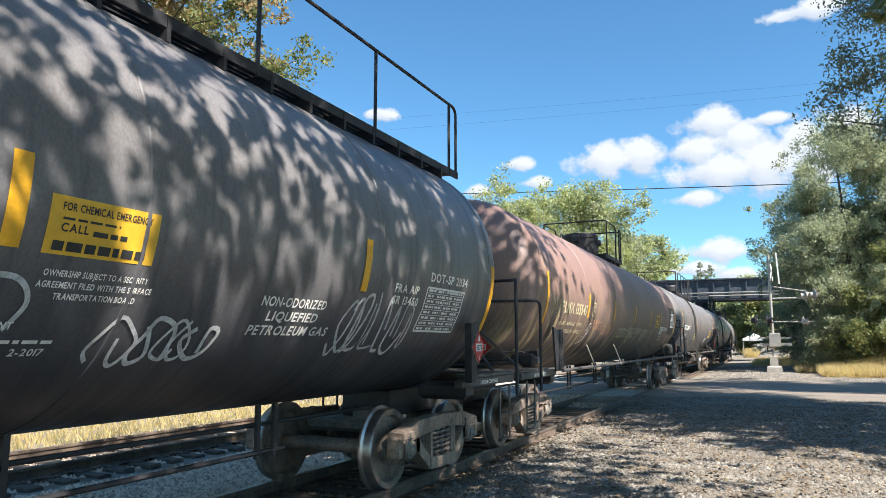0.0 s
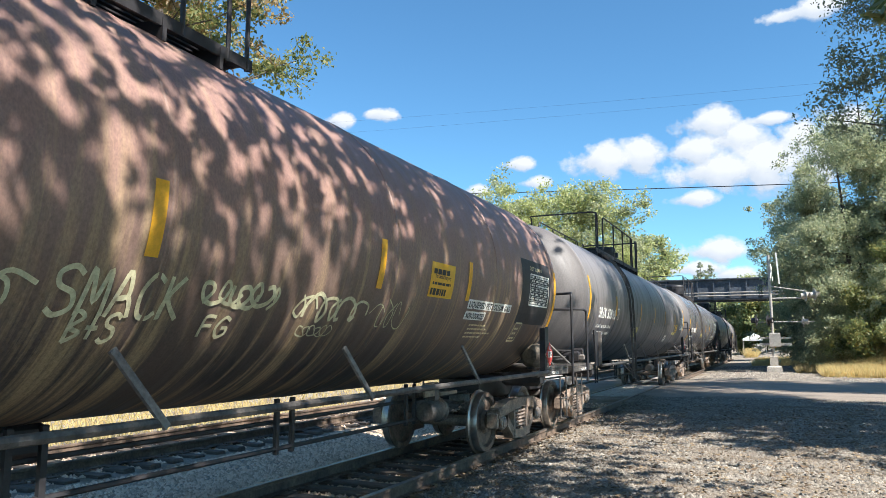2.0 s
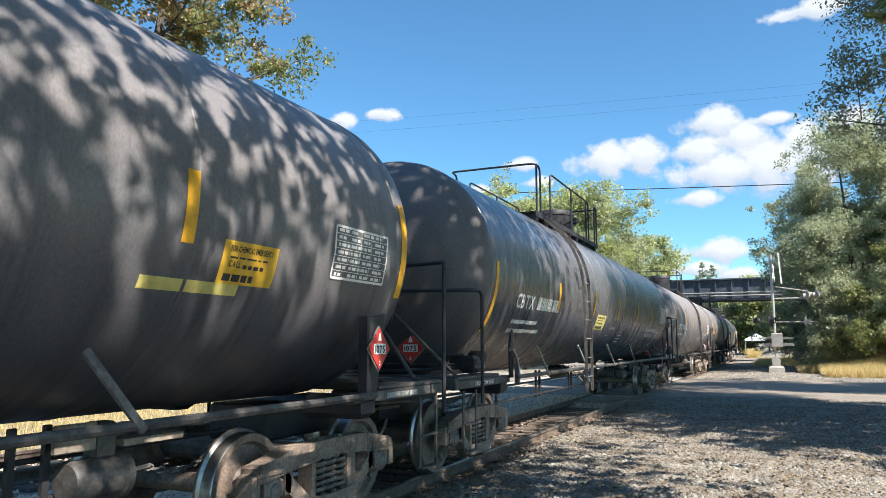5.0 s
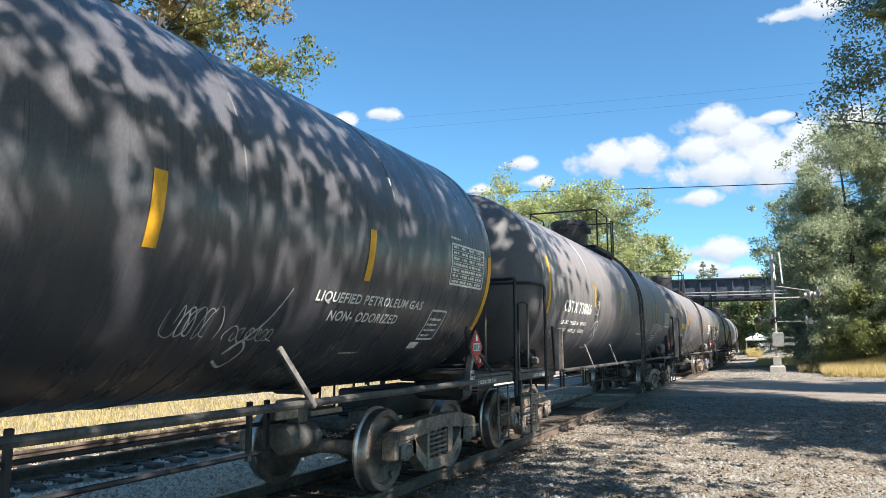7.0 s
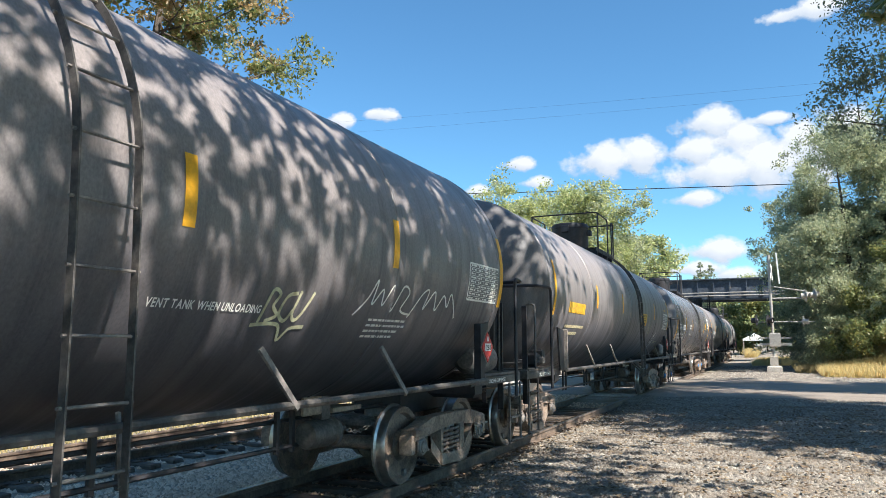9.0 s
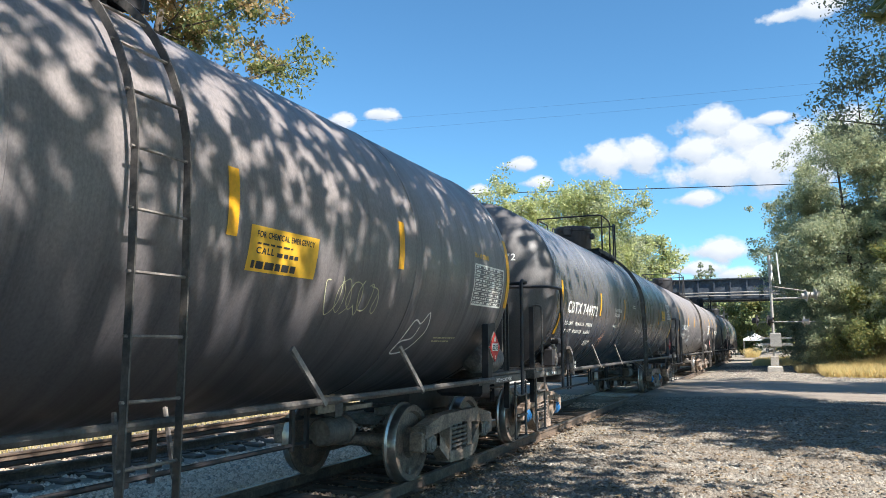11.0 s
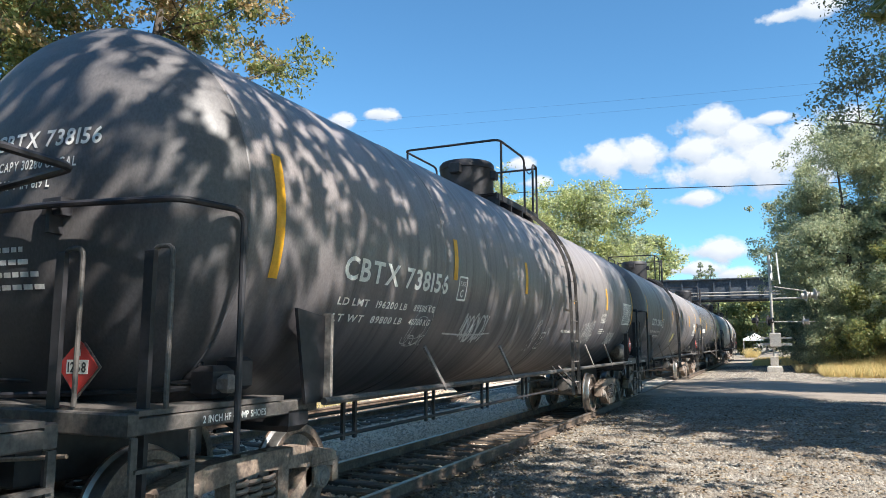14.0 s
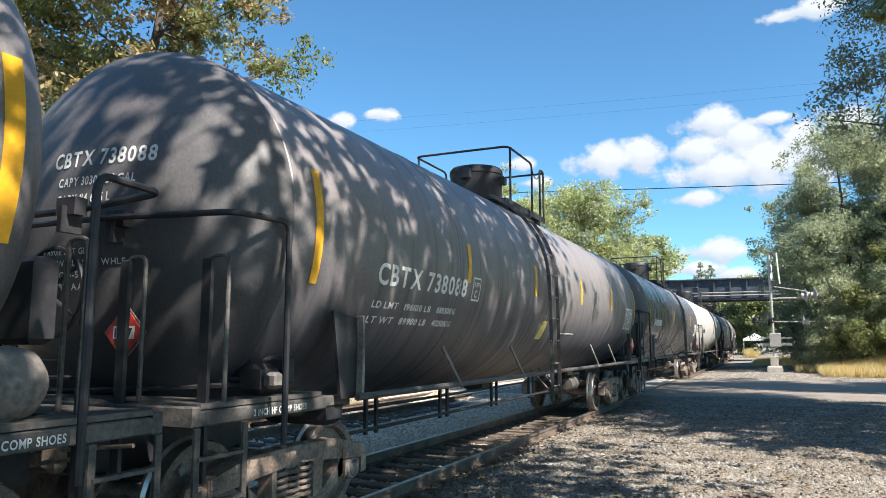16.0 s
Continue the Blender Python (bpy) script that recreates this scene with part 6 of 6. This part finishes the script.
for k, (x, y, h, w) in enumerate(((3.6, 50.8, 3.4, 1.7), (5.4, 49.6, 3.0, 1.8), (7.6, 49.2, 3.6, 2.0), (10.0, 48.6, 3.2, 2.0), (3.0, 55.0, 4.6, 1.8), (4.4, 57.5, 6.0, 2.2), (2.6, 63.0, 4.5, 1.6), (2.2, 70.0, 5.5, 1.8))):
    tree("shrub", "tangled grey-green shrub at the foot of the wood", x, y, h, w, LEAF_GREY if k % 2 else LEAF_DARK, 70 + k, 190, 70, 0.09, 0.02, clump=0.55, trunk=0.012)
for k, (x, y, h, w) in enumerate(((3.4, 48.6, 3.2, 1.6), (5.2, 47.6, 4.8, 2.2), (7.4, 47.0, 5.6, 2.4), (9.8, 50.0, 6.2, 2.6), (12.4, 51.0, 5.6, 2.6), (6.6, 49.6, 7.5, 2.6), (9.4, 51.2, 9.5, 3.2))):
    tree("shrub", "sunlit leafy shrub before the wood", x, y, h, w, (LEAF_GREY, LEAF_OAK)[k % 2], 130 + k, 260, 75, 0.08, 0.02, clump=0.5, trunk=0.010, accent=LEAF_BRIGHT, accent_share=0.12)
# trees across the tracks
tree("oak_tree", "oak with green and orange autumn leaves beyond the tracks", -19.0, 16.8, 18.5, 5.6, LEAF_OAK, 51, 900, 60, 0.10, 0.34, lean=(0.8, 0.5), accent=LEAF_TURN, accent_share=0.5, clump=0.6, scatter=0.45)
tree("oak_tree", "oak with green autumn leaves beyond the tracks", -20.5, 12.5, 17.0, 5.8, LEAF_OAK, 52, 700, 60, 0.11, 0.22, accent=LEAF_BRIGHT, accent_share=0.25, clump=0.6, scatter=0.45)
tree("oak_tree", "oak with green autumn leaves beyond the tracks", -24.0, 7.0, 15.0, 5.0, LEAF_BRIGHT, 55, 300, 50, 0.13, 0.15)
tree("maple_tree", "bright yellow-green maple beyond the tracks", -14.4, 61.0, 16.4, 5.6, LEAF_BRIGHT, 53, 700, 75, 0.13, 0.15, trunk=0.010, clump=0.9, scatter=0.8, accent=LEAF_GREY, accent_share=0.3)
tree("maple_tree", "bright yellow-green maple beyond the tracks", -18.4, 56.0, 15.6, 5.0, LEAF_BRIGHT, 56, 560, 75, 0.13, 0.12, trunk=0.010, clump=0.9, scatter=0.8, accent=LEAF_GREY, accent_share=0.3)
tree("maple_tree", "pale green maple beyond the bridge", -15.5, 96.0, 17.6, 6.0, LEAF_GREY, 54, 460, 50, 0.26, 0.15, trunk=0.014, clump=1.3, accent=LEAF_BRIGHT, accent_share=0.5)
# hedge of trees behind the field
for k, (x, y, h) in enumerate(((-27, -6, 9), (-29, 3, 10), (-30, 12, 9), (-28, 21, 10), (-31, 31, 11), (-28, 41, 10))):
    tree("oak_tree", "low leafy tree at the field's edge", x, y, h, 4.6, (LEAF_OAK, LEAF_BRIGHT)[k % 2], 110 + k, 260, 50, 0.17, 0.03, clump=1.0)
# woods beyond the bridge
for k, (x, y, h, w) in enumerate(((-3.0, 132, 12, 5.5), (2.5, 136, 13, 6), (-1.0, 150, 15, 6), (5.5, 140, 16, 7), (-9.0, 165, 15, 6), (1.5, 128, 9, 3.4), (13.0, 109, 13, 5), (-19, 150, 14, 6), (-30, 140, 15, 7), (21, 124, 17, 7))):
    tree("oak_tree", "green tree in the wood beyond the bridge", x, y, h, w, (LEAF_OAK, LEAF_GREY, LEAF_BRIGHT)[k % 3], 90 + k, 280, 40, 0.34, 0.02, clump=1.5, trunk=0.014)


def conifer(x, y, h, seed):
    """A spruce: a straight stem with drooping tiers of needles."""
    r = np.random.RandomState(seed)
    ob = thing("spruce_tree", "small dark spruce against the sky", "tree", pose(x, y, ground_height(x, y) - 0.05))
    part("trunk", Shape().tube([(0, 0, 0), (0, 0, h)], [h * 0.02, 0.02], 6), BARK, ob)
    z = h * (1 - r.uniform(0, 1, 420) ** 0.6 * 0.8)
    rad = ((h - z) * 0.55 + 0.25) * r.uniform(0.25, 1.0, 420)
    a = r.uniform(0, 6.283, 420)
    cen = np.stack([np.cos(a) * rad, np.sin(a) * rad, z - rad * 0.45], 1)
    v, f = leaf_quads(r, cen, 16, np.full(420, 0.45), 0.24)
    cr = new("crown", fast_mesh("crown", v, f, [LEAF_DARK]))
    cr.parent = ob


conifer(-14.0, 172, 20.5, 7)
conifer(-12.3, 176, 20.0, 8)


# ---- dry grass ----
def grass(name, count, area, h, mat, label, seed):
    r = np.random.RandomState(seed)
    pts = area(r, count)
    z = np.array([ground_height(a, b) for a, b in pts]) - 0.02
    ang, hh = r.uniform(0, 6.283, count), r.uniform(h * 0.45, h, count)
    w = 0.012 + 0.012 * r.uniform(0, 1, count)
    lean = r.normal(0, 0.35, (count, 2)) * hh[:, None]
    v = np.zeros((count, 3, 3))
    v[:, 0] = np.stack([pts[:, 0] - w * np.cos(ang), pts[:, 1] - w * np.sin(ang), z], 1)
    v[:, 1] = np.stack([pts[:, 0] + w * np.cos(ang), pts[:, 1] + w * np.sin(ang), z], 1)
    v[:, 2] = np.stack([pts[:, 0] + lean[:, 0], pts[:, 1] + lean[:, 1], z + hh], 1)
    tagged(new(name, fast_mesh(name, v.reshape(-1, 3), np.arange(count * 3).reshape(-1, 3), [mat])), label, "grass", kind="stuff")


grass("dry_grass", 26000, strip(2.3, 14, 41.5, 48, 1.0), 0.7, GRASS_DRY, "tall dry yellow grass on the bank", 11)
grass("dry_grass", 5000, strip(-1.5, 1.8, 60, 76, 1.0), 0.5, GRASS_DRY, "dry yellow grass along the line", 12)
grass("dry_grass", 42000, strip(-27, -12.4, 3, 34, 1.2), 0.22, GRASS_DRY, "dry yellow grass beyond the tracks", 13)
grass("dry_grass", 4000, strip(-3.2, -1.8, 98, 116, 1.0), 1.3, GRASS_DRY, "tall dry grass before the tent", 14)


grass("dry_weeds", 9000, strip(2.4, 9.5, 47.6, 49.4, 1.0), 1.25, WEEDS, "tall brown-yellow weeds at the foot of the wood", 15)
grass("dry_weeds", 3500, strip(1.2, 2.8, 46.5, 52.0, 1.0), 0.6, WEEDS, "low brown weeds on the bank beside the signal", 16)


# ---- clouds ----
def cloud_mat():
    m = Mat("cumulus", 1.0)
    gen = m.coords((1, 1, 1), "Generated")
    sub = m.t.nodes.new("ShaderNodeVectorMath")
    sub.operation = "SUBTRACT"
    sub.inputs[1].default_value = (0.5, 0.0, 0.42)
    m.link(gen, sub.inputs[0])
    mul = m.t.nodes.new("ShaderNodeVectorMath")
    mul.operation = "MULTIPLY"
    mul.inputs[1].default_value = (2.0, 0.0, 2.0)
    m.link(sub.outputs[0], mul.inputs[0])
    ln_ = m.t.nodes.new("ShaderNodeVectorMath")
    ln_.operation = "LENGTH"
    m.link(mul.outputs[0], ln_.inputs[0])
    n = m.node("ShaderNodeTexNoise", Scale=0.0095, Detail=9.0, Roughness=0.56)
    m.link(m.coords((1, 1, 1.25)), n.inputs["Vector"])
    m.t.nodes[n.name].noise_dimensions = "4D"
    off = m.node("ShaderNodeMath")
    off.operation = "MULTIPLY"
    off.inputs[1].default_value = 40.0
    m.link(m.random(), off.inputs[0])
    m.link(off.outputs[0], n.inputs["W"])
    k = m.node("ShaderNodeMath")
    k.operation = "MULTIPLY_ADD"
    k.inputs[1].default_value = -0.62
    m.link(ln_.outputs["Value"], k.inputs[0])
    m.link(n.outputs["Fac"], k.inputs[2])
    mask = m.ramp(k.outputs[0], [(0.06, 0.0), (0.24, 1.0)])
    sep = m.t.nodes.new("ShaderNodeSeparateXYZ")
    m.link(gen, sep.inputs[0])
    low = m.node("ShaderNodeMath")
    low.operation = "MULTIPLY_ADD"
    low.inputs[1].default_value = 0.7
    m.link(n.outputs["Fac"], low.inputs[0])
    m.link(sep.outputs[2], low.inputs[2])
    em = m.t.nodes.new("ShaderNodeEmission")
    # Flat glowing card; the ramp's grey-blue end paints the cloud's shaded underside.
    m.link(m.ramp(low.outputs[0], [(0.45, (0.48, 0.56, 0.66)), (0.85, (0.80, 0.81, 0.82))]), em.inputs[0])
    em.inputs[1].default_value = CLOUD_GLOW
    tr = m.t.nodes.new("ShaderNodeBsdfTransparent")
    mx = m.t.nodes.new("ShaderNodeMixShader")
    m.link(mask, mx.inputs[0])
    m.link(tr.outputs[0], mx.inputs[1])
    m.link(em.outputs[0], mx.inputs[2])
    m.link(mx.outputs[0], m.t.nodes["Material Output"].inputs["Surface"])
    return m.m


CLOUD = cloud_mat()
# degrees right of the track's line, degrees above the horizon, width and height in degrees
for k, (az, el, w, h) in enumerate(((-12.1, 14.5, 7.8, 4.4), (-9.3, 14.7, 8.1, 4.2), (-3.9, 16.7, 7.1, 3.7), (-5.3, 14.7, 6.4, 3.5), (-3.9, 13.1, 10.6, 4.1), (-0.7, 13.3, 12.0, 5.8), (2.0, 14.6, 6.7, 4.7), (-1.8, 15.3, 7.8, 3.8), (0.2, 16.3, 6.4, 1.4), (3.1, 13.1, 6.4, 5.6), (-4.0, 7.1, 8.5, 3.0),
                                    (-5.3, 5.7, 8.5, 1.8), (-2.7, 5.2, 6.4, 1.7), (-5.2, 11.0, 6.0, 2.0), (-18.6, 14.3, 4.7, 1.8), (-17.1, 12.8, 4.2, 1.6), (-30.0, 18.2, 4.7, 1.7), (-33.2, 17.6, 4.2, 2.0), (3.7, 23.4, 7.8, 2.4), (-22.0, 12.2, 3.5, 1.7), (5.3, 14.8, 7.8, 6.4), (1.6, 23.1, 2.8, 1.0))):
    d = 2600.0 + 12 * k
    p = Vector((math.sin(radians(az)) * math.cos(radians(el)), math.cos(radians(az)) * math.cos(radians(el)), math.sin(radians(el)))) * d
    hw, hh = d * math.tan(radians(w / 2)), d * math.tan(radians(h / 2))
    sh = Shape().add([(-hw, 0, -hh), (hw, 0, -hh), (hw, 0, hh), (-hw, 0, hh)], [(0, 1, 2, 3)])
    solid("cloud_backdrop", sh, CLOUD, "white fair-weather cumulus cloud in a blue sky", "cloud", kind="structure", m=Matrix.Translation(p) @ pose(0, 0, 0, 0, 0, -az) @ pose(0, 0, 0, el, 0, 0))


# ---- what moves ----
def motions():
    times = [0, 1 / 30, 0.1, 0.25] + [0.5 * k for k in range(1, 32)] + [15.75, 15.9, 16 - 1 / 30, 16]
    for car, mid in FLEET:
        rows = []
        for t in times:
            s = mid - SPEED * t
            (a, ha), (b, hb) = on_line(s - 6.8), on_line(s + 6.8)
            p = (a + b) / 2
            d = b - a
            rows.append((t, pose(p.x, p.y, 0, 0, 0, math.degrees(math.atan2(-d.x, d.y)))))
        walk(car, rows)
    turn = math.degrees(SPEED / 0.463)
    ticks = [k / 15 for k in range(241)]
    for wheel, y, start in WHEELSETS:
        walk(wheel, [(t, pose(0, y, 0.463, start + turn * t, 0, 0)) for t in ticks])


motions()
